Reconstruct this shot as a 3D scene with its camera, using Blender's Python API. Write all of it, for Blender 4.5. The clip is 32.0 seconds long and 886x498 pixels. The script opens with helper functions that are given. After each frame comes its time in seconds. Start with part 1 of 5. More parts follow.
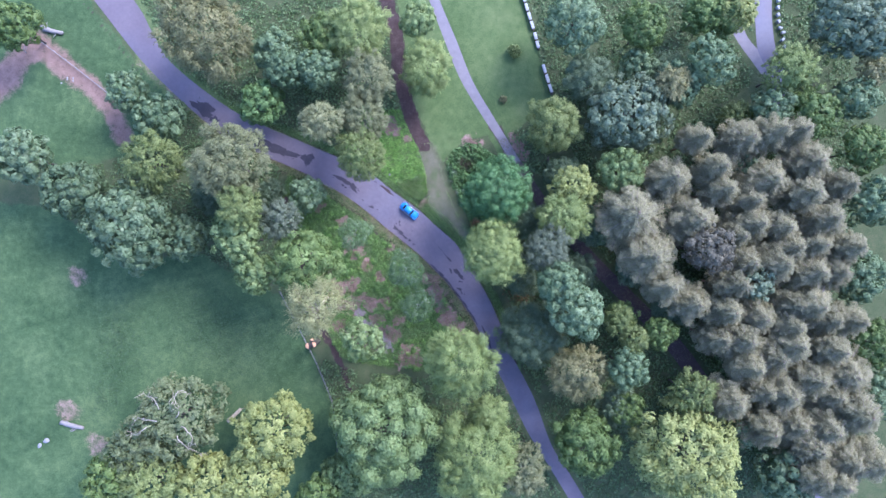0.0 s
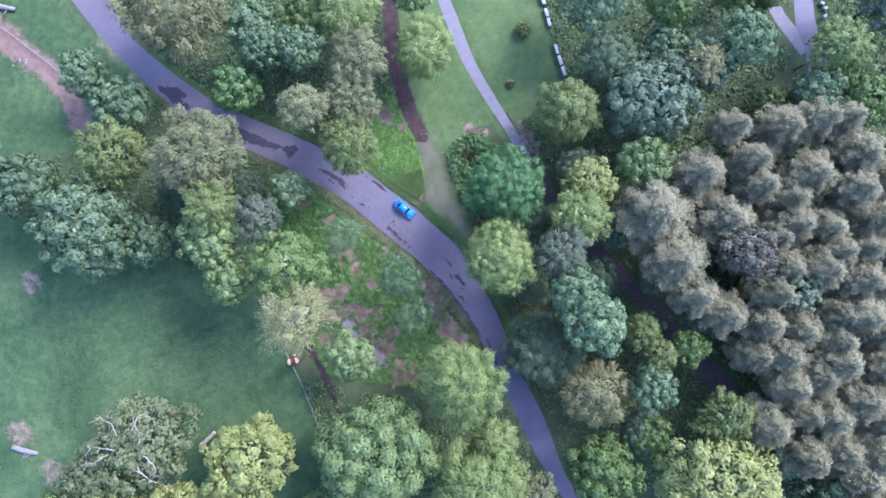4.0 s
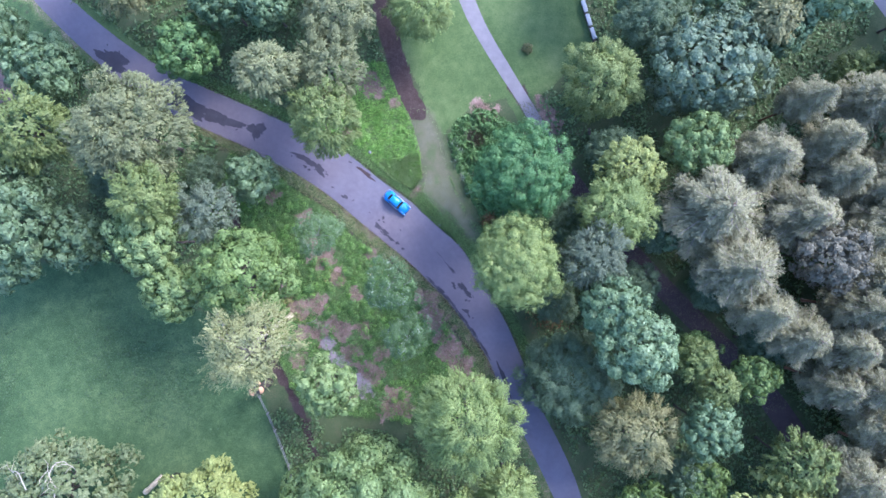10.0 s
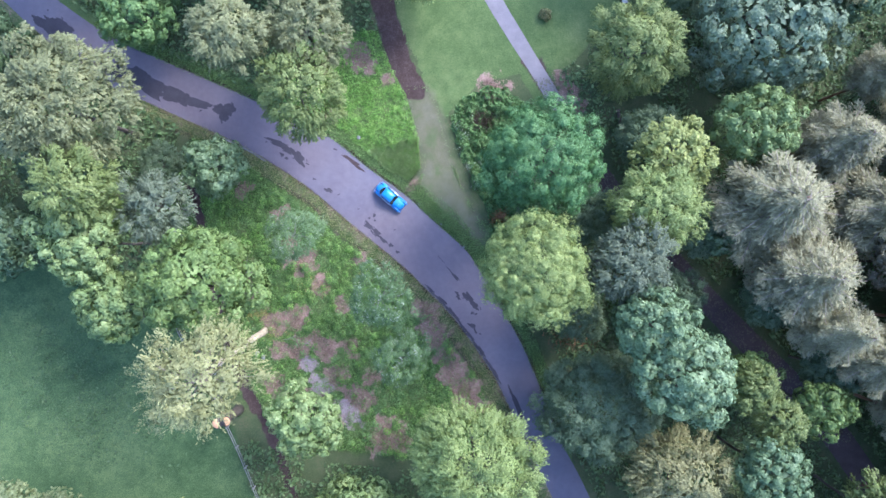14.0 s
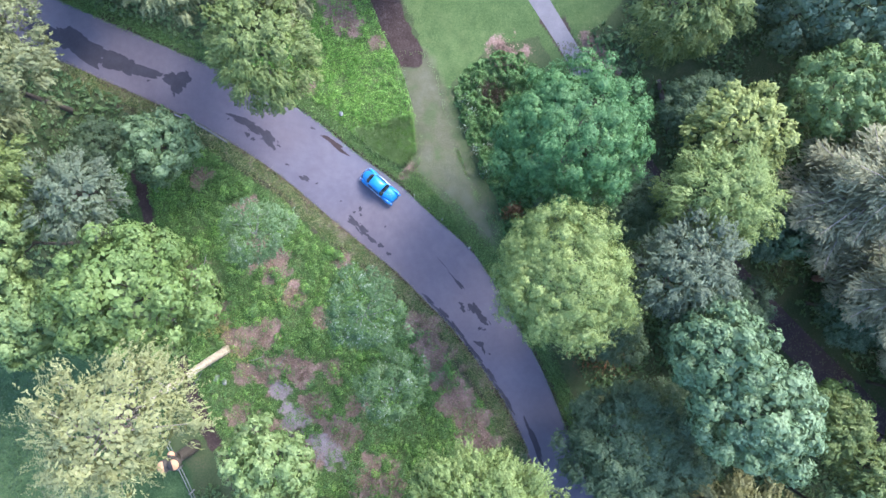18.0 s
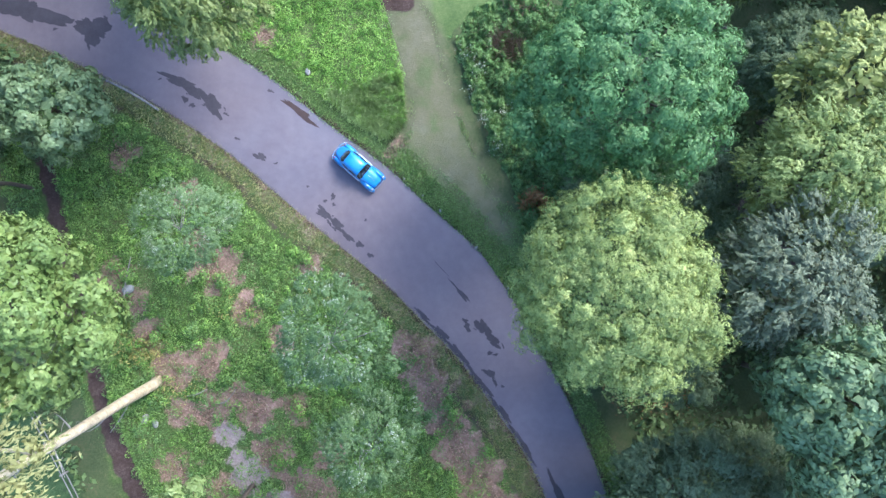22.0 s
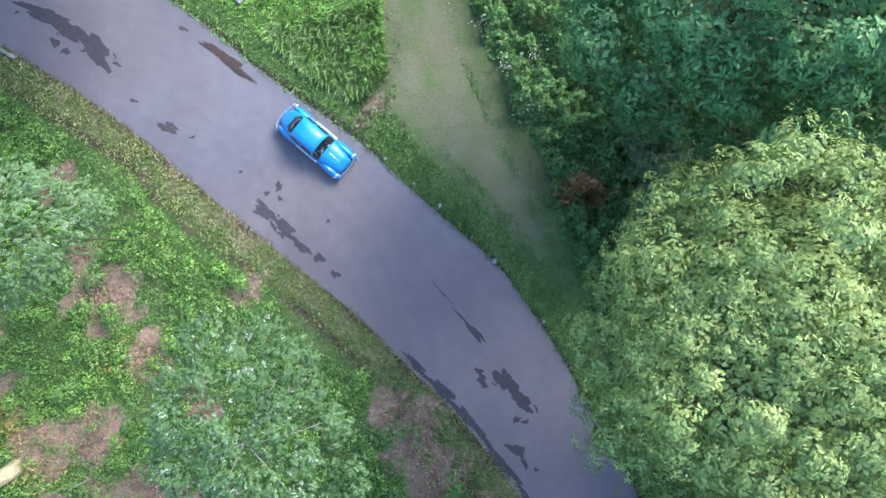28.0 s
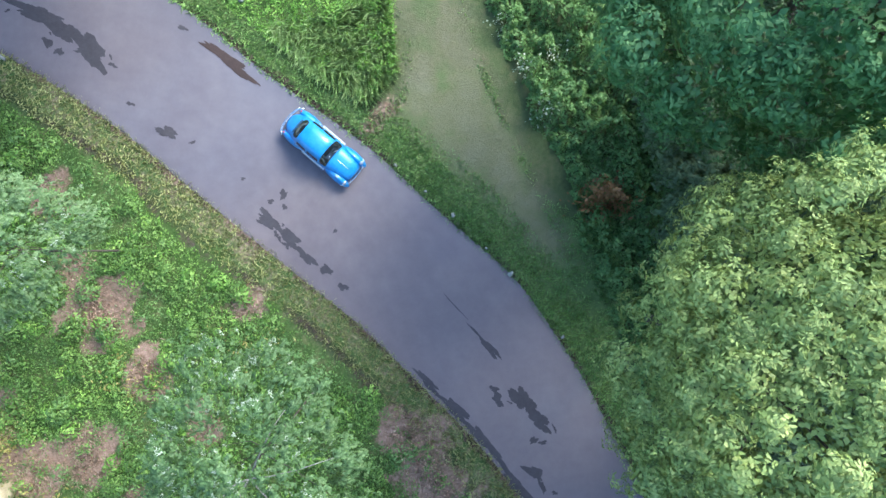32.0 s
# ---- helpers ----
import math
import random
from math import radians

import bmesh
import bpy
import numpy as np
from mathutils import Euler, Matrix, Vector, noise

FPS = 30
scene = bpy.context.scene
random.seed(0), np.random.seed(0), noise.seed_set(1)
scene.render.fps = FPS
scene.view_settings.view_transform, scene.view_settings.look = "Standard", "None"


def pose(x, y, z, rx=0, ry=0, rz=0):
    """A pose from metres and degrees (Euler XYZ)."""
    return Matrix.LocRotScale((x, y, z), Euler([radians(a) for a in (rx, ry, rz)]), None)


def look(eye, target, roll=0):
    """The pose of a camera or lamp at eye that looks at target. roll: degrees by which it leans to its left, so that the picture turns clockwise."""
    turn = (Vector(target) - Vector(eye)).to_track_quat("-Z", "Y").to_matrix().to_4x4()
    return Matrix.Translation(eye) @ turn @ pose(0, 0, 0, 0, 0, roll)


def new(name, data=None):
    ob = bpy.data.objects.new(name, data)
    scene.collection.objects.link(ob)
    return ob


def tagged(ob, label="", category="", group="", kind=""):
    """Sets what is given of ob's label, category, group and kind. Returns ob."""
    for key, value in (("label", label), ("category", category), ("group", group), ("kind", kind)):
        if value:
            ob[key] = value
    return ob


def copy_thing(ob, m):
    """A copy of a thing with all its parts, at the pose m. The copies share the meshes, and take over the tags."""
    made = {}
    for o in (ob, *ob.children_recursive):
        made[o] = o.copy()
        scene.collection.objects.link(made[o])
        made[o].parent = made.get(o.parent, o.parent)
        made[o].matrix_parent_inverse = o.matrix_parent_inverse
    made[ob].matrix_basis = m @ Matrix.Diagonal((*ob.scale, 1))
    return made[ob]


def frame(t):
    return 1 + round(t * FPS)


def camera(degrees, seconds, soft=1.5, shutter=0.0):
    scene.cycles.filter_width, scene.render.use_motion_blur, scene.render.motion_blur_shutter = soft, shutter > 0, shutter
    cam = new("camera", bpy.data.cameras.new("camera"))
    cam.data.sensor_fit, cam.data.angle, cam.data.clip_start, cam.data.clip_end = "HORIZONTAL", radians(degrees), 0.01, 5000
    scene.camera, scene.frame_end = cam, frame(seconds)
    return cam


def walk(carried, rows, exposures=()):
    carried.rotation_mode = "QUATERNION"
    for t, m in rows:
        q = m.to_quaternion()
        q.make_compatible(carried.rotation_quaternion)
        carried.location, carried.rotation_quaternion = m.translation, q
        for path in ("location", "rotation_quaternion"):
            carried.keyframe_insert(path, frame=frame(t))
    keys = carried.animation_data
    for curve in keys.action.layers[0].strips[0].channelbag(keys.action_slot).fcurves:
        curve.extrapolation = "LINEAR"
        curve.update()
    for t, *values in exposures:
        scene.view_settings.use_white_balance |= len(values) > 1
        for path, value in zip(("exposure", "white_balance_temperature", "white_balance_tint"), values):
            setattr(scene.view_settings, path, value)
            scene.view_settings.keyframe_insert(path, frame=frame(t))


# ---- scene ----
cam = camera(68, 32.0)
PATH = [
    (0.0, pose(5.919, -7.008, 119.000, 0, 0, -0.159)),
    (1.0, pose(5.911, -6.788, 115.750, 0, 0, -0.145)),
    (2.0, pose(5.933, -6.664, 112.450, 0, 0, -0.248)),
    (3.0, pose(5.967, -6.592, 109.133, 0, 0, -0.171)),
    (5.5, pose(6.029, -6.386, 100.878, 0, 0, -0.179)),
    (7.0, pose(6.001, -6.262, 96.024, 0, 0, -0.074)),
    (8.0, pose(5.909, -6.263, 92.720, 0, 0, -0.060)),
    (9.0, pose(5.839, -6.253, 89.411, 0, 0, -0.017)),
    (10.0, pose(5.877, -6.174, 86.069, 0, 0, 0.050)),
    (11.0, pose(5.868, -6.113, 82.932, 0, 0, -0.014)),
    (12.0, pose(5.817, -5.943, 79.619, 0, 0, 0.047)),
    (13.0, pose(5.732, -5.799, 76.221, 0, 0, 0.178)),
    (14.0, pose(5.658, -5.811, 72.714, 0, 0, 0.121)),
    (17.0, pose(5.713, -5.571, 62.821, 0, 0, 0.128)),
    (18.0, pose(5.548, -5.708, 59.509, 0, 0, 0.191)),
    (19.0, pose(5.521, -5.708, 55.874, 0, 0, -0.049)),
    (20.0, pose(5.741, -5.544, 52.358, 0, 0, 0.054)),
    (21.0, pose(5.678, -5.722, 48.866, 0, 0, 0.025)),
    (22.0, pose(5.655, -5.705, 45.438, 0, 0, 0.118)),
    (23.0, pose(5.543, -5.377, 42.347, 0, 0, 0.233)),
    (23.5, pose(5.611, -5.177, 40.785, 0, 0, 0.226)),
    (24.0, pose(5.610, -5.107, 39.443, 0, 0, 0.256)),
    (24.5, pose(5.468, -5.168, 38.052, 0, 0, 0.281)),
    (25.0, pose(5.306, -5.300, 36.631, 0, 0, 0.386)),
    (25.5, pose(5.229, -5.463, 35.413, 0, 0, 0.303)),
    (27.5, pose(5.509, -5.103, 31.100, 0, 0, -0.376)),
    (28.0, pose(5.582, -5.023, 30.242, 0, 0, -0.414)),
    (28.5, pose(5.598, -4.998, 29.376, 0, 0, -0.321)),
    (29.0, pose(5.584, -5.024, 29.062, 0, 0, -0.342)),
    (29.5, pose(5.528, -4.916, 28.855, 0, 0, -0.326)),
    (30.0, pose(5.478, -4.769, 28.734, 0, 0, -0.349)),
    (31.0, pose(5.308, -4.625, 28.683, 0, 0, -0.411)),
    (32.0, pose(5.001, -4.524, 28.698, 0, 0, -0.375)),
]
walk(cam, PATH, [(0, 1.86, 4830, 27), (9, 2.04, 4830, 22), (17, 2.12, 5130, 15), (25, 2.14, 5230, 6), (32, 2.14, 5400, -1)])

# ---- light ----
world = bpy.data.worlds.new("sky")
scene.world = world
world.use_nodes = True
wn, wl = world.node_tree.nodes, world.node_tree.links
sky = wn.new("ShaderNodeTexSky")
sky.sky_type = "NISHITA"
sky.sun_disc = False
sky.sun_elevation = radians(44)
sky.sun_rotation = radians(49)
sky.dust_density = 2.0
wn["Background"].inputs["Strength"].default_value = 0.15
wl.new(sky.outputs["Color"], wn["Background"].inputs["Color"])
sun = new("sun", bpy.data.lights.new("sun", "SUN"))
sun.data.energy = 1.5
sun.data.angle = radians(22)
sun.data.color = (1.0, 0.88, 0.67)
sun.matrix_world = look((62, 54, 79.5), (0, 0, 0))


# ---- materials ----
def material(name):
    m = bpy.data.materials.new(name)
    m.use_nodes = True
    return m, m.node_tree.nodes, m.node_tree.links, m.node_tree.nodes["Principled BSDF"]


def node(n, kind, **values):
    x = n.new("ShaderNode" + kind)
    for k, v in values.items():
        x.inputs[k].default_value = v
    return x


def noise_node(n, l, scale, detail=4.0, rough=0.6, coord=None):
    x = node(n, "TexNoise", Scale=scale, Detail=detail, Roughness=rough)
    if coord is not None:
        l.new(coord, x.inputs["Vector"])
    return x.outputs["Fac"]


def ramp(n, l, fac, stops):
    r = n.new("ShaderNodeValToRGB")
    e = r.color_ramp.elements
    e[0].position, e[0].color = stops[0][0], (*stops[0][1], 1)
    e[1].position, e[1].color = stops[-1][0], (*stops[-1][1], 1)
    for p, c in stops[1:-1]:
        e.new(p).color = (*c, 1)
    l.new(fac, r.inputs["Fac"])
    return r.outputs["Color"]


def mix(n, l, fac, a, b, how="MIX"):
    m = n.new("ShaderNodeMix")
    m.data_type, m.blend_type = "RGBA", how
    for sock, v in ((m.inputs[0], fac), (m.inputs[6], a), (m.inputs[7], b)):
        if hasattr(v, "links"):
            l.new(v, sock)
        elif isinstance(v, (int, float)):
            sock.default_value = v
        else:
            sock.default_value = (*v, 1)
    return m.outputs[2]


def calc(n, l, op, a, b=0.0, clamp=False):
    m = n.new("ShaderNodeMath")
    m.operation, m.use_clamp = op, clamp
    for sock, v in ((m.inputs[0], a), (m.inputs[1], b)):
        if hasattr(v, "links"):
            l.new(v, sock)
        else:
            sock.default_value = v
    return m.outputs[0]


def bump(n, l, height, strength, distance, bsdf):
    b = node(n, "Bump", Strength=strength, Distance=distance)
    l.new(height, b.inputs["Height"])
    l.new(b.outputs["Normal"], bsdf.inputs["Normal"])


def world_place(n):
    return n.new("ShaderNodeNewGeometry").outputs["Position"]


def plain(name, colour, rough=0.6, metal=0.0, vary=0.25, scale=6.0, relief=0.2, coat=0.0):
    m, n, l, b = material(name)
    p = n.new("ShaderNodeTexCoord").outputs["Object"]
    f = noise_node(n, l, scale, 6.0, 0.65, p)
    g = noise_node(n, l, scale * 7, 3.0, 0.6, p)
    both = calc(n, l, "ADD", calc(n, l, "MULTIPLY", f, 0.7), calc(n, l, "MULTIPLY", g, 0.3))
    dark = tuple(c * (1 - vary) for c in colour)
    lite = tuple(min(1, c * (1 + vary)) for c in colour)
    l.new(ramp(n, l, both, [(0.3, dark), (0.7, lite)]), b.inputs["Base Color"])
    b.inputs["Roughness"].default_value, b.inputs["Metallic"].default_value = rough, metal
    b.inputs["Coat Weight"].default_value = coat
    if relief:
        bump(n, l, g, relief, 0.02, b)
    return m


def leaf_material(name, dark, mid, lite, single=0.32, patches=0.75, rough=0.55, through_light=0.22):
    m, n, l, b = material(name)
    geo = n.new("ShaderNodeNewGeometry")
    tint = n.new("ShaderNodeObjectInfo").outputs["Random"]
    patch = noise_node(n, l, patches, 3.0, 0.6, geo.outputs["Position"])
    fine = geo.outputs["Random Per Island"]
    f = calc(n, l, "ADD", calc(n, l, "MULTIPLY", patch, 1.04 - single), calc(n, l, "MULTIPLY", fine, single))
    f = calc(n, l, "ADD", f, calc(n, l, "MULTIPLY", calc(n, l, "SUBTRACT", tint, 0.25), 0.14))
    c = ramp(n, l, f, [(0.22, dark), (0.52, mid), (0.86, lite)])
    l.new(c, b.inputs["Base Color"])
    b.inputs["Roughness"].default_value = rough
    b.inputs["Specular IOR Level"].default_value = 0.35
    t = n.new("ShaderNodeBsdfTranslucent")
    l.new(c, t.inputs["Color"])
    s = node(n, "MixShader", Fac=through_light)
    l.new(b.outputs[0], s.inputs[1])
    l.new(t.outputs[0], s.inputs[2])
    l.new(s.outputs[0], n["Material Output"].inputs["Surface"])
    return m


LEAF = {
    "weed": leaf_material("dark field weed", (0.025, 0.05, 0.016), (0.05, 0.088, 0.032), (0.088, 0.135, 0.05), 0.3),
    "jade": leaf_material("jade green leaf", (0.055, 0.105, 0.032), (0.14, 0.23, 0.068), (0.27, 0.365, 0.132), 0.2),
    "broad": leaf_material("blue green leaf", (0.046, 0.078, 0.032), (0.11, 0.162, 0.07), (0.225, 0.285, 0.14), 0.2),
    "teal": leaf_material("teal leaf", (0.048, 0.085, 0.036), (0.128, 0.188, 0.078), (0.28, 0.355, 0.175), 0.22),
    "oak": leaf_material("mid green leaf", (0.045, 0.075, 0.018), (0.115, 0.172, 0.04), (0.23, 0.295, 0.085), 0.22),
    "lime": leaf_material("light green leaf", (0.062, 0.105, 0.03), (0.165, 0.228, 0.07), (0.315, 0.375, 0.138), 0.2),
    "olive": leaf_material("olive leaf", (0.055, 0.075, 0.017), (0.14, 0.178, 0.044), (0.28, 0.315, 0.1), 0.22),
    "grey": leaf_material("grey green leaf", (0.078, 0.09, 0.034), (0.172, 0.183, 0.073), (0.315, 0.318, 0.142), 0.2),
    "beigey": leaf_material("straw green leaf", (0.10, 0.10, 0.032), (0.22, 0.22, 0.078), (0.33, 0.325, 0.135), 0.2),
    "yellow": leaf_material("yellow green leaf", (0.075, 0.105, 0.024), (0.2, 0.255, 0.066), (0.385, 0.425, 0.145), 0.22),
    "gold": leaf_material("golden green leaf", (0.09, 0.11, 0.024), (0.255, 0.285, 0.072), (0.43, 0.445, 0.15), 0.2),
    "brown": leaf_material("brown leaf", (0.08, 0.088, 0.03), (0.185, 0.182, 0.07), (0.34, 0.31, 0.125), 0.2),
    "chest": leaf_material("deep green leaf", (0.024, 0.066, 0.019), (0.066, 0.15, 0.042), (0.195, 0.31, 0.105), 0.22, 1.2),
    "chest2": leaf_material("slate green leaf", (0.06, 0.088, 0.044), (0.145, 0.19, 0.1), (0.285, 0.335, 0.195), 0.2),
    "light": leaf_material("pale yellow green leaf", (0.085, 0.13, 0.032), (0.245, 0.3, 0.082), (0.51, 0.515, 0.185), 0.28, 1.5),
    "silver": leaf_material("silver green leaf", (0.036, 0.07, 0.022), (0.1, 0.165, 0.055), (0.205, 0.275, 0.12), 0.32),
    "dense": leaf_material("dark hedge leaf", (0.048, 0.08, 0.036), (0.105, 0.152, 0.07), (0.195, 0.245, 0.125), 0.25),
    "deadtop": leaf_material("dull green leaf", (0.06, 0.08, 0.028), (0.13, 0.16, 0.06), (0.25, 0.275, 0.12)),
    "pine": leaf_material("larch needle", (0.112, 0.108, 0.048), (0.218, 0.206, 0.1), (0.335, 0.308, 0.158), 0.25, 0.45),
    "pinedark": leaf_material("dark bronze leaf", (0.045, 0.046, 0.028), (0.115, 0.108, 0.068), (0.21, 0.19, 0.12), 0.25),
    "herb": leaf_material("herb leaf", (0.044, 0.088, 0.02), (0.115, 0.205, 0.044), (0.225, 0.335, 0.085), 0.5, 0.8),
    "nettle": leaf_material("nettle leaf", (0.04, 0.1, 0.012), (0.15, 0.28, 0.045), (0.31, 0.45, 0.1), 0.46, 0.8),
    "ivy": leaf_material("ivy leaf", (0.032, 0.075, 0.02), (0.098, 0.185, 0.05), (0.21, 0.31, 0.105), 0.3, 1.1),
    "fern": leaf_material("fern leaf", (0.044, 0.078, 0.025), (0.105, 0.165, 0.055), (0.19, 0.255, 0.095)),
    "straw": leaf_material("dry grass blade", (0.15, 0.24, 0.07), (0.27, 0.39, 0.135), (0.43, 0.53, 0.25), 0.3),
    "verge": leaf_material("verge grass blade", (0.16, 0.17, 0.062), (0.29, 0.305, 0.118), (0.43, 0.425, 0.2), 0.25, 1.3),
    "upturned": leaf_material("pale upturned leaf", (0.22, 0.26, 0.17), (0.34, 0.38, 0.27), (0.5, 0.53, 0.42), 0.4),
    "bracken": leaf_material("yellowed bracken", (0.13, 0.12, 0.03), (0.27, 0.24, 0.07), (0.40, 0.35, 0.13), 0.3),
    "willow": leaf_material("grey willow leaf", (0.048, 0.066, 0.036), (0.112, 0.135, 0.074), (0.215, 0.245, 0.138), 0.25),
    "turf": leaf_material("lawn grass blade", (0.14, 0.235, 0.066), (0.24, 0.38, 0.112), (0.37, 0.49, 0.18), 0.25, 1.3),
    "dead": leaf_material("dead leaf", (0.15, 0.085, 0.055), (0.31, 0.19, 0.14), (0.48, 0.33, 0.255), 0.5, 1.3),
    "fresh": leaf_material("fresh green weed", (0.045, 0.12, 0.014), (0.15, 0.30, 0.042), (0.30, 0.46, 0.095), 0.4, 0.8),
    "rust": leaf_material("rusty leaf", (0.10, 0.05, 0.022), (0.20, 0.105, 0.04), (0.30, 0.18, 0.07)),
    "heather": leaf_material("dry stalk", (0.11, 0.075, 0.055), (0.235, 0.165, 0.125), (0.41, 0.31, 0.25), 0.4),
}
BARK = plain("bark", (0.07, 0.055, 0.042), 0.85, 0, 0.45, 5.0, 0.6)
BARK_PINE = plain("pine bark", (0.17, 0.09, 0.06), 0.85, 0, 0.45, 5.0, 0.6)
TWIG = plain("grey brown twig", (0.24, 0.195, 0.15), 0.85, 0, 0.3, 5.0, 0.3)
BARK_PALE = plain("pale weathered wood", (0.44, 0.36, 0.245), 0.8, 0, 0.6, 2.2, 0.8)
DEADWOOD = plain("bleached dead wood", (0.22, 0.20, 0.18), 0.8, 0, 0.25, 4.0, 0.4)
CUTWOOD = plain("fresh cut wood", (0.62, 0.33, 0.16), 0.75, 0, 0.3, 5.0, 0.3)
STONE = plain("pale stone", (0.25, 0.245, 0.235), 0.85, 0, 0.3, 5.0, 0.4)
BLEACHED = plain("bleached bare limb", (0.38, 0.325, 0.24), 0.8, 0, 0.2, 4.0, 0.3)
KERB = plain("concrete kerb", (0.21, 0.2, 0.19), 0.85, 0, 0.25, 5.0, 0.3)
CAPSTONE = plain("whitewashed capstone", (0.34, 0.34, 0.34), 0.8, 0, 0.2, 3.0, 0.3)
GREYWOOD = plain("weathered fence wood", (0.21, 0.20, 0.19), 0.85, 0, 0.3, 6.0, 0.4)


def asphalt_material():
    m, n, l, b = material("asphalt")
    p = world_place(n)
    big = noise_node(n, l, 0.22, 4.0, 0.6, p)
    mid = noise_node(n, l, 1.7, 5.0, 0.65, p)
    fine = noise_node(n, l, 28.0, 3.0, 0.7, p)
    f = calc(n, l, "ADD", calc(n, l, "MULTIPLY", big, 0.55), calc(n, l, "MULTIPLY", mid, 0.3))
    f = calc(n, l, "ADD", f, calc(n, l, "MULTIPLY", fine, 0.15))
    l.new(ramp(n, l, f, [(0.3, (0.088, 0.076, 0.091)), (0.5, (0.118, 0.103, 0.121)), (0.7, (0.152, 0.136, 0.152))]), b.inputs["Base Color"])
    dust = ramp(n, l, noise_node(n, l, 0.045, 3.0, 0.5, p), [(0.4, (0.92, 0.98, 1.10)), (0.6, (1.10, 1.0, 0.94))])
    l.new(mix(n, l, 1.0, b.inputs["Base Color"].links[0].from_socket, dust, "MULTIPLY"), b.inputs["Base Color"])
    r = calc(n, l, "ADD", 0.5, calc(n, l, "MULTIPLY", big, 0.2))
    l.new(r, b.inputs["Roughness"])
    bump(n, l, fine, 0.25, 0.01, b)
    return m


def soil_material(name, a, c, wet=False):
    m, n, l, b = material(name)
    p = world_place(n)
    f = noise_node(n, l, 0.9, 6.0, 0.7, p)
    g = noise_node(n, l, 9.0, 4.0, 0.7, p)
    both = calc(n, l, "ADD", calc(n, l, "MULTIPLY", f, 0.6), calc(n, l, "MULTIPLY", g, 0.4))
    l.new(ramp(n, l, both, [(0.3, a), (0.7, c)]), b.inputs["Base Color"])
    b.inputs["Roughness"].default_value = 0.62 if wet else 0.9
    b.inputs["Specular IOR Level"].default_value = 0.25
    bump(n, l, g, 0.5, 0.03, b)
    return m


ASPHALT = asphalt_material()
WET = soil_material("wet asphalt", (0.036, 0.031, 0.037), (0.062, 0.054, 0.063), True)
RUST = soil_material("rusty silt", (0.03, 0.02, 0.019), (0.06, 0.038, 0.034), True)
# Footpath surface with the shade of the trees put into its colour.
SHADED_TAR = soil_material("shaded tarmac", (0.055, 0.038, 0.038), (0.11, 0.08, 0.078))
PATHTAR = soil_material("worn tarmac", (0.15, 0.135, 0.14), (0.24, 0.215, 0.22))


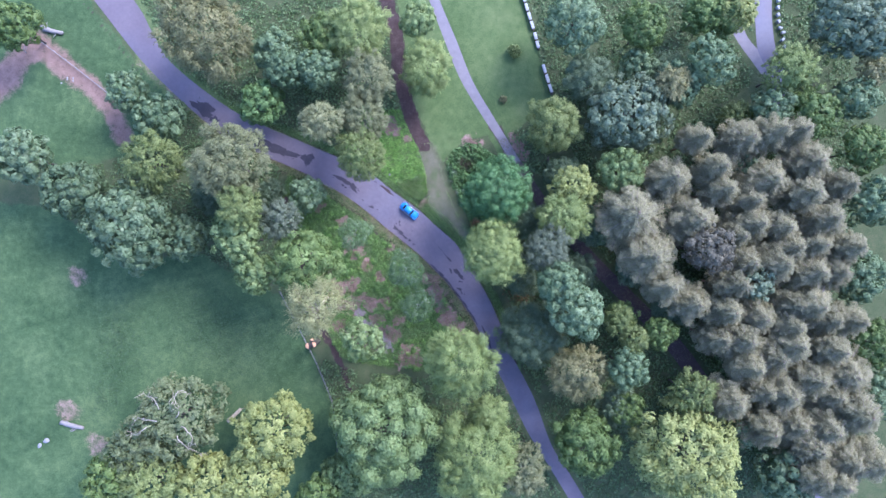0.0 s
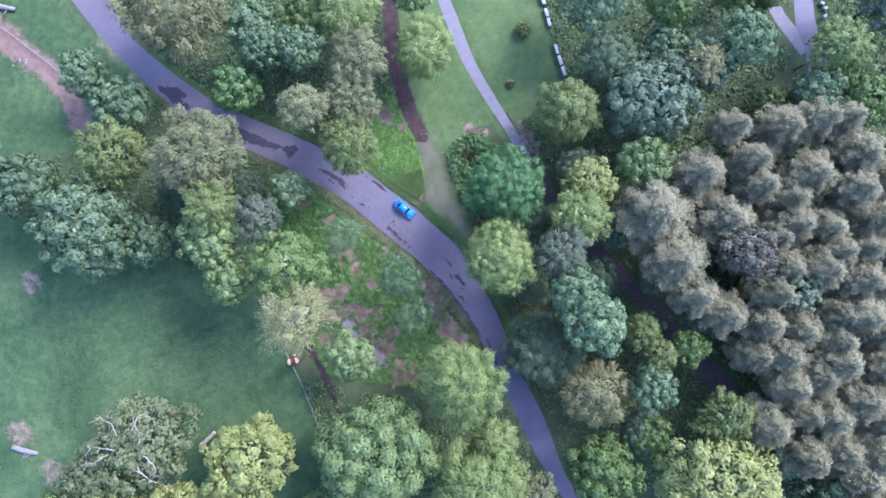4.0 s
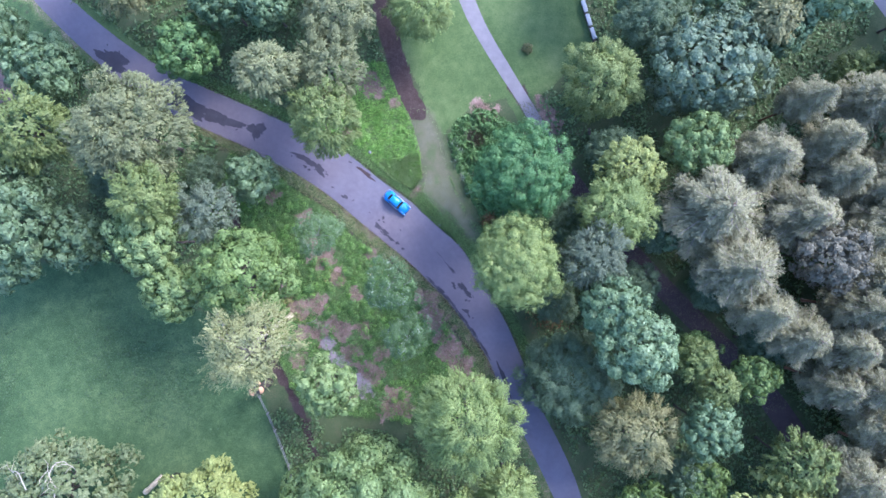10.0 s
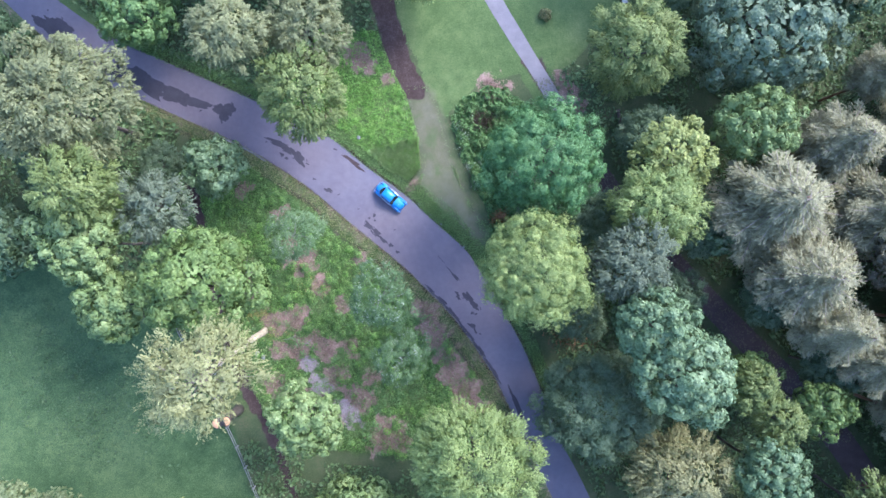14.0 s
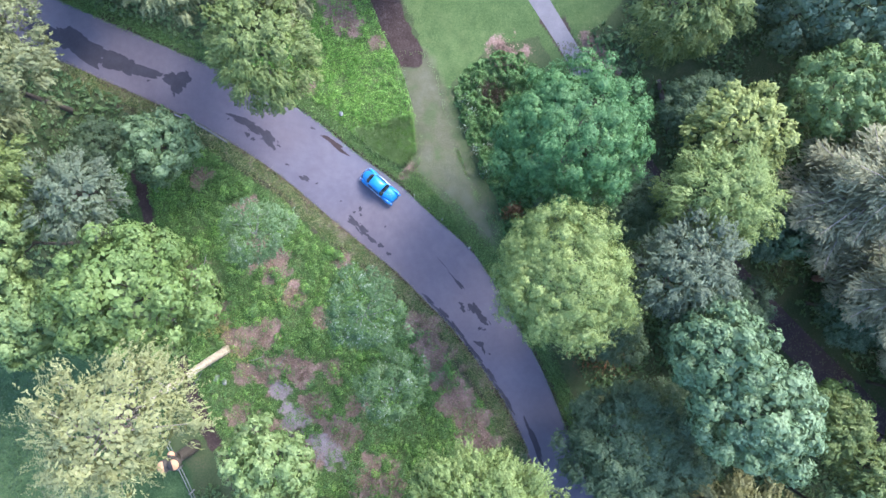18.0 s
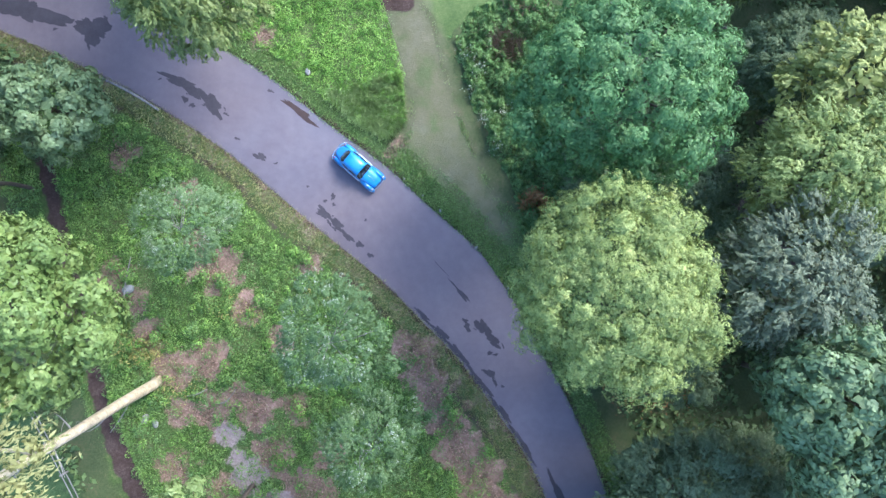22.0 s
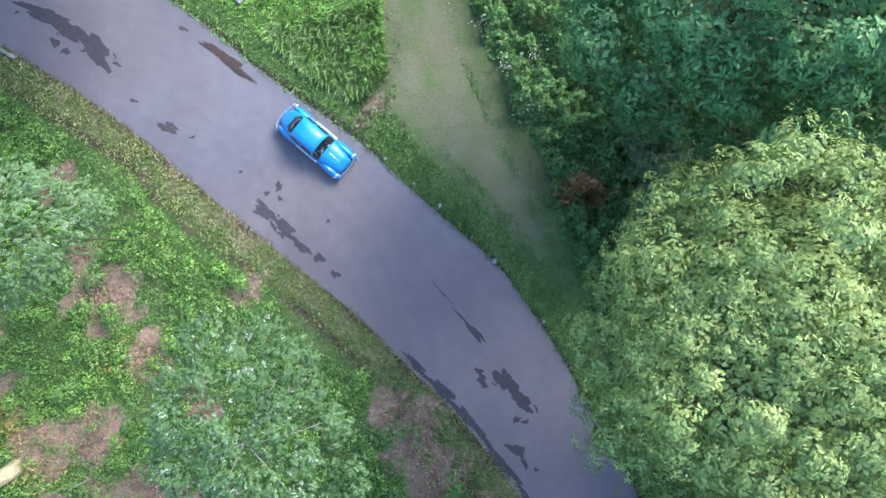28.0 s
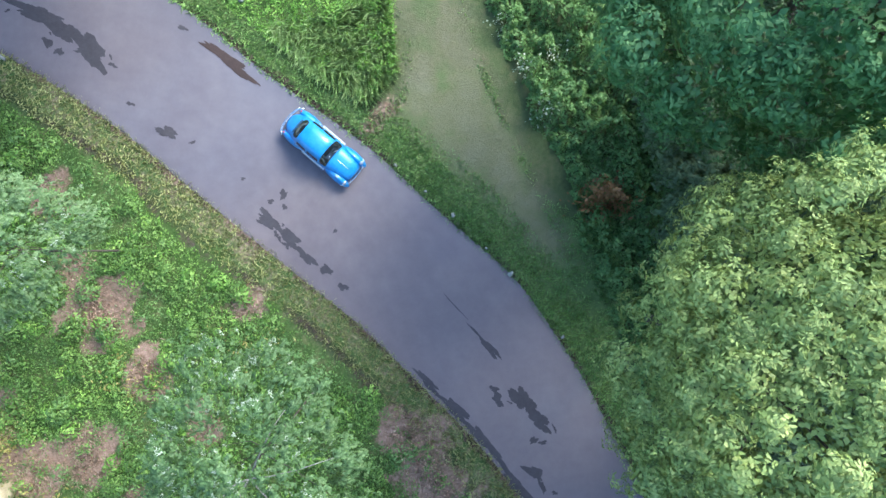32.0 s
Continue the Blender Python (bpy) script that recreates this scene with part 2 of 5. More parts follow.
def ground_material():
    m, n, l, b = material("ground cover")
    p = world_place(n)
    big = noise_node(n, l, 0.09, 5.0, 0.6, p)
    mid = noise_node(n, l, 0.7, 6.0, 0.65, p)
    fine = noise_node(n, l, 6.0, 5.0, 0.7, p)
    blade = noise_node(n, l, 24.0, 3.0, 0.7, p)
    f = calc(n, l, "ADD", calc(n, l, "MULTIPLY", mid, 0.45), calc(n, l, "MULTIPLY", fine, 0.55))
    g = calc(n, l, "ADD", calc(n, l, "MULTIPLY", big, 0.35), calc(n, l, "MULTIPLY", f, 0.65))
    g = calc(n, l, "ADD", calc(n, l, "MULTIPLY", g, 0.8), calc(n, l, "MULTIPLY", blade, 0.2))
    forest = ramp(n, l, f, [(0.3, (0.036, 0.05, 0.02)), (0.5, (0.068, 0.09, 0.036)), (0.7, (0.12, 0.105, 0.06))])
    field = ramp(n, l, g, [(0.41, (0.03, 0.058, 0.021)), (0.5, (0.06, 0.103, 0.038)), (0.59, (0.115, 0.16, 0.062))])
    lawn = ramp(n, l, g, [(0.36, (0.042, 0.075, 0.022)), (0.5, (0.088, 0.13, 0.042)), (0.64, (0.165, 0.195, 0.08))])
    meadow = ramp(n, l, f, [(0.3, (0.03, 0.062, 0.013)), (0.5, (0.07, 0.11, 0.03)), (0.68, (0.165, 0.155, 0.08))])
    bare = ramp(n, l, f, [(0.34, (0.09, 0.08, 0.045)), (0.5, (0.235, 0.155, 0.12)), (0.66, (0.38, 0.26, 0.22))])
    worn = calc(n, l, "ADD", calc(n, l, "MULTIPLY", noise_node(n, l, 0.55, 3.0, 0.5, p), 0.8), calc(n, l, "MULTIPLY", f, 0.2))
    trod = ramp(n, l, worn, [(0.36, (0.10, 0.12, 0.054)), (0.48, (0.14, 0.13, 0.08)), (0.64, (0.165, 0.15, 0.106))])
    soil = ramp(n, l, f, [(0.32, (0.028, 0.018, 0.015)), (0.5, (0.056, 0.037, 0.032)), (0.68, (0.105, 0.08, 0.072))])
    red = ramp(n, l, f, [(0.32, (0.13, 0.085, 0.06)), (0.5, (0.215, 0.14, 0.108)), (0.68, (0.3, 0.205, 0.165))])
    pale = ramp(n, l, f, [(0.32, (0.18, 0.135, 0.12)), (0.5, (0.29, 0.225, 0.215)), (0.68, (0.39, 0.325, 0.32))])
    rag = calc(n, l, "SUBTRACT", f, 0.5)
    colour = forest
    for attr, layers in (("cover_a", (field, lawn, meadow)), ("cover_b", (trod, soil, red)), ("cover_c", (bare, pale, None))):
        at = n.new("ShaderNodeAttribute")
        at.attribute_name = attr
        sep = n.new("ShaderNodeSeparateColor")
        l.new(at.outputs["Color"], sep.inputs[0])
        for k, layer in enumerate(layers):
            if layer is None:
                continue
            w = calc(n, l, "ADD", sep.outputs[k], calc(n, l, "MULTIPLY", rag, 0.45 if layer is trod else 1.5))
            w = calc(n, l, "MULTIPLY", calc(n, l, "SUBTRACT", w, 0.15 if layer is trod else 0.33), 1.35 if layer is trod else 3.0, True)
            w = calc(n, l, "MULTIPLY", w, calc(n, l, "MULTIPLY", sep.outputs[k], 4.0, True))
            colour = mix(n, l, w, colour, layer)
    l.new(colour, b.inputs["Base Color"])
    b.inputs["Roughness"].default_value = 0.95
    b.inputs["Specular IOR Level"].default_value = 0.2
    h = calc(n, l, "ADD", calc(n, l, "MULTIPLY", fine, 0.6), calc(n, l, "MULTIPLY", blade, 0.4))
    bump(n, l, h, 0.7, 0.12, b)
    return m


GROUND = ground_material()


# ---- mesh helpers ----
def link_mesh(name, me, mat, parent=None, label=""):
    if mat is not None:
        me.materials.append(mat)
    ob = new(name, me)
    ob.parent = parent
    if label:
        tagged(ob, label)
    return ob


def part(name, bm, mat, parent=None, label="", smooth=True):
    me = bpy.data.meshes.new(name)
    bmesh.ops.recalc_face_normals(bm, faces=bm.faces)
    if smooth:
        for f in bm.faces:
            f.smooth = True
    bm.to_mesh(me)
    bm.free()
    return link_mesh(name, me, mat, parent, label)


def thing(name, m, label, category, group="", kind=""):
    ob = new(name)
    ob.matrix_world = m
    return tagged(ob, label, category, group, kind)


def spline(pts, count):
    """Points at even steps along a smooth line through pts."""
    p = np.array(pts, float)
    p = np.vstack([2 * p[0] - p[1], p, 2 * p[-1] - p[-2]])
    fine = []
    for i in range(1, len(p) - 2):
        a, b, c, d = p[i - 1 : i + 3]
        for t in np.linspace(0, 1, 12, endpoint=False):
            fine.append(0.5 * (2 * b + (c - a) * t + (2 * a - 5 * b + 4 * c - d) * t * t + (3 * b - a - 3 * c + d) * t**3))
    fine = np.array([*fine, p[-2]])
    far = np.r_[0, np.cumsum(np.linalg.norm(np.diff(fine, axis=0), axis=1))]
    at = np.linspace(0, far[-1], count)
    return np.stack([np.interp(at, far, fine[:, k]) for k in range(p.shape[1])], 1)


def tube(bm, pts, radii, sides=8, cap=True):
    """A tapered round tube through pts."""
    rings = []
    pts = [Vector(p) for p in pts]
    for i, p in enumerate(pts):
        way = (pts[min(i + 1, len(pts) - 1)] - pts[max(i - 1, 0)]).normalized()
        side = way.cross(Vector((0.3, 0.2, 1)) if abs(way.z) < 0.9 else Vector((1, 0, 0))).normalized()
        up = side.cross(way)
        ring = []
        for k in range(sides):
            a = 2 * math.pi * k / sides
            ring.append(bm.verts.new(p + (side * math.cos(a) + up * math.sin(a)) * radii[i]))
        rings.append(ring)
    for a, b in zip(rings, rings[1:]):
        for k in range(sides):
            bm.faces.new((a[k], a[(k + 1) % sides], b[(k + 1) % sides], b[k]))
    if cap:
        bm.faces.new(rings[0])
        bm.faces.new(rings[-1])


def box(bm, x0, x1, y0, y1, z0, z1, bevel=0.0):
    m = Matrix.LocRotScale(((x0 + x1) / 2, (y0 + y1) / 2, (z0 + z1) / 2), None, (x1 - x0, y1 - y0, z1 - z0))
    got = bmesh.ops.create_cube(bm, size=1, matrix=m)
    if bevel:
        edges = list({e for v in got["verts"] for e in v.link_edges})
        bmesh.ops.bevel(bm, geom=edges, offset=bevel, segments=2, affect="EDGES", profile=0.5)


def quads(name, corners):
    """A mesh of loose quads from an array (n, 4, 3)."""
    n = len(corners)
    me = bpy.data.meshes.new(name)
    me.vertices.add(4 * n)
    me.loops.add(4 * n)
    me.polygons.add(n)
    me.vertices.foreach_set("co", corners.astype(np.float32).ravel())
    me.loops.foreach_set("vertex_index", np.arange(4 * n, dtype=np.int32))
    me.polygons.foreach_set("loop_start", np.arange(0, 4 * n, 4, dtype=np.int32))
    me.update(calc_edges=True)
    return me


def unit(v):
    return v / (np.linalg.norm(v, axis=-1, keepdims=True) + 1e-9)


def leaves(pos, normal, along, length, width, fold=0.18):
    """Folded leaf blades round pos: an array (n, 4, 3)."""
    t = unit(along - normal * (along * normal).sum(-1, keepdims=True))
    s = np.cross(normal, t)
    length, width = np.asarray(length).reshape(-1, 1), np.asarray(width).reshape(-1, 1)
    drop = normal * width * fold
    return np.stack([pos - t * length * 0.5, pos + s * width * 0.5 - drop + t * length * 0.05,
                     pos + t * length * 0.5 - drop * 0.6, pos - s * width * 0.5 - drop + t * length * 0.05], 1)


# ---- plan of the ground ----
ROAD_LOWER = [(-66.5, 50), (-57, 38), (-48.6, 27.3), (-40.4, 19.1), (-33.3, 13.2), (-27.3, 10.4), (-23.1, 8.5), (-18.8, 6.6), (-14.3, 4.2),
              (-9.4, 1.0), (-5.8, -2.0), (-1.9, -5.2), (1.5, -8.0), (4.0, -10.5), (5.8, -12.3), (7.4, -14.2), (9.5, -17.1), (11.6, -20.4),
              (14.2, -26), (17.0, -31.6), (19, -35.7), (21.5, -40.8), (26.6, -49), (33, -60)]
ROAD_UPPER = [(-59.5, 50), (-49.8, 38), (-46.7, 32.5), (-43.5, 27.2), (-36.3, 21.1), (-30.2, 17.2), (-23, 14.0), (-15.8, 10.9), (-9.6, 8.1),
              (-6.1, 6.0), (-2.8, 3.3), (1.7, 0.0), (4.4, -2.5), (7.9, -5.6), (9.7, -8.0), (11.2, -10.4), (12.6, -13.1), (14.4, -16.3),
              (16.7, -21.7), (18.2, -26), (20.9, -31.1), (23, -35.7), (25.6, -42.8), (29.5, -49), (36, -60)]
LANE_LEFT = [(-2, 52), (3.6, 37.9), (6.7, 29.7), (9.2, 23.6), (12.8, 17.5), (15.8, 12.9), (18.4, 8.3), (23.3, 0.5), (28.7, -6.4), (34.0, -12.3), (38.2, -16.6), (42.4, -20.8), (47, -26), (52, -33)]
LANE_RIGHT = [(0, 52), (5.5, 37.9), (8.5, 30.7), (11.3, 23.6), (14.8, 17.5), (17.9, 12.4), (20.4, 8.3), (25.5, 1.0), (31.6, -6.0), (36.6, -11.3), (40.8, -15.5), (45.0, -19.6), (50, -25), (55, -32)]
EAST_LEFT = [(62.3, 55), (62.5, 37.7), (62.7, 32.7), (63.1, 28.4), (64.7, 23.5), (67.5, 12), (71.2, -6), (73.0, -21.3), (73.6, -30), (73, -60)]
EAST_RIGHT = [(65.6, 55), (65.6, 37.7), (65.8, 32.7), (66.5, 28.4), (68.2, 23.5), (71, 12), (74.3, -6), (75.6, -21.3), (76.6, -30), (76.5, -60)]
SPUR_LEFT = [(55.5, 39), (58.0, 33.2), (59.6, 30.1), (62.0, 26.8), (63.9, 24.2)]
SPUR_RIGHT = [(57.2, 39.3), (60.0, 33.8), (61.4, 31.0), (63.5, 28.4), (64.8, 26.2)]
FIELD = [(-120, 8), (-66, 1), (-58, -4), (-48, -8), (-38, -8), (-30, -13), (-23.7, -14.5), (-20, -21.5), (-17.5, -26.8), (-14.3, -35.5), (-13, -44), (-17, -70), (-120, -70)]
NORTH_FIELD = [(-120, 60), (-70, 52), (-58.5, 39), (-50, 27.5), (-43, 20.5), (-46, 12), (-58, 8), (-120, 12)]
LAWN = [(-5, 52), (-1, 32), (0.5, 20), (3.4, 13), (6, 8.6), (9.5, 12.6), (14, 13.4), (19, 14), (25.7, 20.5), (21.4, 35), (19, 52)]
MEADOW = [(-22, 6.5), (-18, 5), (-13, 2), (-8.5, -1.6), (-4.5, -4.6), (0, -8.7), (4, -12.4), (8, -17.5), (11, -22.5), (13, -28), (4, -29), (-6, -28), (-12, -27), (-17, -21), (-22, -9), (-25, 0)]
WEDGE = [(-10.5, 15.5), (-8, 18.5), (-1.6, 18.2), (0.0, 14.0), (1.5, 11.3), (2.9, 6.7), (3.0, 3.2), (1.7, 1.9), (-0.6, 3.2), (-3.9, 5.6), (-7.2, 8.1), (-12, 10.5)]
TROD = [(1.5, 12.2), (3.9, 12.2), (5.2, 9.5), (6.0, 6.4), (6.9, 3.4), (8.2, 0.4), (9.6, -2.4), (10.6, -5.0), (9.6, -5.0), (7.4, -2.6), (5.2, -0.4), (2.7, 1.2), (3.4, 2.9), (3.3, 4.6), (2.8, 6.4), (1.9, 9.5)]
BARE = [(-10.5, -13.6, 1.4), (-7.2, -17.2, 1.3), (-10.6, -17.2, 1.2), (-6.3, -20.0, 1.3), (-3.5, -22.6, 1.5), (-12.2, -17.2, 1.0), (-4.5, -16.6, 1.0), (-9.6, -22.6, 1.3),
        (-9.9, -7.3, 1.4), (-7.8, -9.8, 1.0), (-12.8, -14.2, 1.3), (-15.6, -9.2, 1.0), (-16.9, -7.4, 1.0), (-14.5, -12.0, 1.1), (-12.8, -20.8, 1.3), (-8.6, -15.7, 1.1),
        (3.3, -12.6, 1.2), (4.2, -14.2, 1.2), (5.1, -15.9, 1.3), (6.0, -17.8, 1.3), (6.9, -19.7, 1.4), (8.0, -21.8, 1.6), (9.2, -23.3, 1.3), (-1.0, -26.4, 1.8), (1.0, -27.2, 1.5),
        (-3.6, -6.9, 0.7), (-5.6, -12.2, 0.9), (-12.2, -2.0, 0.9), (-16.5, 0.8, 0.9), (-11.0, -5.2, 0.8), (-6.5, -24.4, 1.4), (-2.2, -20.0, 0.9), (-3.8, 15.5, 1.5), (-2.9, 14.4, 0.9), (18.7, 13.2, 0.8), (19.7, 11.5, 1.0), (20.7, 9.9, 0.9), (11.5, 11.8, 1.3), (10.6, 12.4, 0.9), (-0.6, 12.9, 0.6), (2.2, 1.15, 0.4), (2.7, 1.6, 0.4), (1.8, 0.75, 0.35), (-6.8, 9.0, 0.8)]
PALE = [(-9.1, -18.8, 1.15), (-8.6, -20.0, 0.9), (-7.6, -21.5, 1.3), (-5.4, -23.6, 1.3), (-4.2, -24.4, 1.2)]


def strip(a, b, count):
    return spline(a, count), spline(b, count)


def inside(poly, x, y):
    p = np.array(poly, float)
    hit = np.zeros(x.shape, bool)
    for (x0, y0), (x1, y1) in zip(p, np.roll(p, -1, 0)):
        cross = ((y0 > y) != (y1 > y)) & (x < (x1 - x0) * (y - y0) / (y1 - y0 + 1e-12) + x0)
        hit ^= cross
    return hit


def edge_far(poly, x, y, closed=True):
    """How far points lie from a line or outline."""
    p = np.array(poly, float)
    ends = np.roll(p, -1, 0) if closed else p[1:]
    best = np.full(x.shape, 1e9)
    for (x0, y0), (x1, y1) in zip(p, ends):
        dx, dy = x1 - x0, y1 - y0
        t = np.clip(((x - x0) * dx + (y - y0) * dy) / (dx * dx + dy * dy + 1e-12), 0, 1)
        best = np.minimum(best, np.hypot(x - x0 - t * dx, y - y0 - t * dy))
    return best


def signed(poly, x, y):
    d = edge_far(poly, x, y)
    return np.where(inside(poly, x, y), d, -d)


def soft(d, width):
    t = np.clip(d / width + 0.5, 0, 1)
    return t * t * (3 - 2 * t)


def waves(x, y, scale, seed=0):
    """Smooth pseudo-random relief between -1 and 1, with swells about scale metres apart."""
    rng = np.random.default_rng(seed)
    table = rng.uniform(-1, 1, (128, 128))
    out = np.zeros(np.shape(x))
    for cell, weight, turn in ((0.55 * scale, 1.0, 0.5), (0.26 * scale, 0.45, 1.3)):
        u, v = (x * math.cos(turn) - y * math.sin(turn)) / cell + 31.7, (x * math.sin(turn) + y * math.cos(turn)) / cell + 17.3
        i, j = np.floor(u).astype(int), np.floor(v).astype(int)
        fu, fv = u - i, v - j
        fu, fv = fu * fu * (3 - 2 * fu), fv * fv * (3 - 2 * fv)
        i, j, i1, j1 = i % 128, j % 128, (i + 1) % 128, (j + 1) % 128
        out += weight * (table[i, j] * (1 - fu) * (1 - fv) + table[i1, j] * fu * (1 - fv) + table[i, j1] * (1 - fu) * fv + table[i1, j1] * fu * fv)
    return np.clip(out, -1, 1)


N_ROAD = 220
ROAD_A, ROAD_B = strip(ROAD_LOWER, ROAD_UPPER, N_ROAD)
LANE_A, LANE_B = strip(LANE_LEFT, LANE_RIGHT, 90)
EAST_A, EAST_B = strip(EAST_LEFT, EAST_RIGHT, 70)
SPUR_A, SPUR_B = strip(SPUR_LEFT, SPUR_RIGHT, 24)
ROAD_POLY = np.vstack([ROAD_A, ROAD_B[::-1]])
PAVED = [ROAD_POLY, np.vstack([LANE_A, LANE_B[::-1]]), np.vstack([EAST_A, EAST_B[::-1]]), np.vstack([SPUR_A, SPUR_B[::-1]])]
TRACK = spline([(-7, 48), (-4.1, 37.9), (-2.5, 31.8), (-2.0, 25.7), (-0.6, 19.6), (0.8, 15.3), (1.9, 12.8), (2.5, 11.7)], 40)
WOOD_TRACK = spline([(-22.5, 2), (-21.6, -1.2), (-20.8, -4.4), (-19.6, -10), (-17.4, -18), (-15.6, -22.4), (-13.8, -25.6), (-11.8, -29.8), (-10.3, -34.7), (-9, -40)], 40)
RED_A = [(-80, 14), (-74.3, 22.5), (-70, 28), (-67.5, 30.5)]
RED_B = [(-67.5, 30.5), (-62.5, 26.2), (-58, 22.6), (-54.5, 19.2), (-52, 14)]


def paved_far(x, y):
    return np.max([signed(p, x, y) for p in PAVED], axis=0)


def relief(x, y, paved):
    """Height of the ground: it dips under the paving and rises to a low verge beside it."""
    away = np.clip((-paved - 0.15) / 1.2, 0, 1)
    rough = 0.10 * waves(x, y, 9.0, 3) + 0.05 * waves(x, y, 2.2, 4)
    z = -0.06 + 0.085 * soft(-paved + 0.02, 0.5) + away * (0.03 + rough * soft(-paved - 3, 5))
    return z


def build_ground():
    def axis(lo, hi, step, far):
        mid = np.arange(lo, hi + 1e-6, step)
        out = [hi + 0.9 * step * (1.33**k - 1) / 0.33 for k in range(1, 60) if hi + 0.9 * step * (1.33**k - 1) / 0.33 < 90]
        end = max(out) if out else hi
        tail = [end + 12 * (1.5**k - 1) / 0.5 for k in range(1, 14)]
        return mid, out + [t for t in tail if t < far] + [far]
    xm, _ = axis(-26, 22, 0.24, 2600)
    ym, _ = axis(-28, 15, 0.24, 2600)
    side_x = np.arange(23, 91, 0.8)
    side_y = np.arange(16, 60, 0.8)
    far = np.array([100, 130, 180, 260, 400, 700, 1300, 2600.0])
    xs = np.r_[-far[::-1], np.arange(-91, -26.5, 0.8), xm, side_x, far]
    ys = np.r_[-far[::-1], np.arange(-60, -28.5, 0.8), ym, side_y, far]
    gx, gy = np.meshgrid(xs, ys)
    x, y = gx.ravel(), gy.ravel()
    paved = paved_far(x, y)
    z = relief(x, y, paved)
    wob = 0.6 * waves(x, y, 6, 7) + 0.35 * waves(x, y, 1.8, 8)
    wob2 = 0.25 * waves(x, y, 1.5, 9)
    field = np.maximum(soft(signed(FIELD, x, y) + wob, 1.5), soft(signed(NORTH_FIELD, x, y) + wob, 2.0))
    field = np.maximum(field, soft(np.hypot(x, y) - 112 + 14 * waves(x, y, 45, 61), 26))
    lawn = soft(signed(LAWN, x, y) + wob2, 0.7)
    verge = soft(paved + 1.25 + wob2, 0.5) * (x > -50) * (np.abs(y) < 60) * (x < 20)
    lawn = np.maximum(lawn, 0.9 * verge)
    lawn = np.maximum(lawn, soft(signed([(9, -2), (12.5, -4), (12.5, -10.5), (9, -7), (1.5, 0.6), (3.4, 2.5), (6.8, 3.5)], x, y) + wob2, 0.8))
    meadow = np.maximum(soft(signed(MEADOW, x, y) + wob, 1.5), soft(signed(WEDGE, x, y) + wob2, 0.5))
    trod = 0.74 * soft(signed(TROD, x, y) + 0.2 + wob2 * 1.2, 2.2)
    low = edge_far(ROAD_A, x, y, False)
    line = np.exp(-(((low - 1.5 - 0.4 * waves(x, y, 5, 21)) / 0.34) ** 2)) * (signed(ROAD_POLY, x, y) < 0) * soft(waves(x, y, 4, 22) + 0.6, 0.8)
    track = np.maximum(soft(1.25 + wob2 - edge_far(TRACK, x, y, False), 0.5), soft(0.55 + wob2 - edge_far(WOOD_TRACK, x, y, False), 0.5))
    red = 0.72 * np.maximum(soft(2.4 + wob - edge_far(RED_A, x, y, False), 3.0), soft(2.2 + wob - edge_far(RED_B, x, y, False), 3.0))
    bare = np.maximum(0, 0.4 * verge * (low < edge_far(ROAD_B, x, y, False)))
    for bx, by, r in BARE:
        bare = np.maximum(bare, 0.85 * soft(r * (1.15 + 0.5 * waves(x, y, 1.6, 31) + 0.3 * waves(x, y, 0.8, 35)) - np.hypot(x - bx, y - by), 1.4))
    for bx, by, r in ((-60, -12, 2.2), (-57, -42, 2.5), (-50, -46, 2), (-62, -36, 2.2)):
        bare = np.maximum(bare, 0.5 * soft(r * (1 + 0.35 * waves(x, y, 3, 32)) - np.hypot(x - bx, y - by), 2.0))
    pale = np.zeros(len(x))
    for bx, by, r in PALE:
        pale = np.maximum(pale, 0.72 * soft(r * (1 + 0.4 * waves(x, y, 1.4, 33)) - np.hypot(x - bx, y - by), 0.6))
    soil = np.maximum(np.maximum(track, 0.6 * line), 0.75 * soft(0.22 + 0.14 * waves(x, y, 3, 41) - np.abs(paved + 0.05), 0.2) * (paved < 0.2) * (x > -26) * (x < 22) * (y < 15) * (y > -28))
    nx, ny = len(xs), len(ys)
    i = (np.arange(ny - 1)[:, None] * nx + np.arange(nx - 1)).ravel()
    faces = np.stack([i, i + 1, i + nx + 1, i + nx], 1).astype(np.int32)
    me = bpy.data.meshes.new("ground")
    me.vertices.add(len(x))
    me.loops.add(faces.size)
    me.polygons.add(len(faces))
    me.vertices.foreach_set("co", np.stack([x, y, z], 1).astype(np.float32).ravel())
    me.loops.foreach_set("vertex_index", faces.ravel())
    me.polygons.foreach_set("loop_start", np.arange(0, faces.size, 4, dtype=np.int32))
    me.polygons.foreach_set("use_smooth", np.ones(len(faces), bool))
    me.update(calc_edges=True)
    one = np.ones(len(x))
    for name, cols in (("cover_a", (field, lawn, meadow)), ("cover_b", (trod, soil, red)), ("cover_c", (bare, pale, one * 0))):
        a = me.attributes.new(name, "FLOAT_COLOR", "POINT")
        a.data.foreach_set("color", np.stack([*cols, one], 1).astype(np.float32).ravel())
    return tagged(link_mesh("ground", me, GROUND), "grassy woodland ground with bare soil patches", "ground", kind="structure")


build_ground()


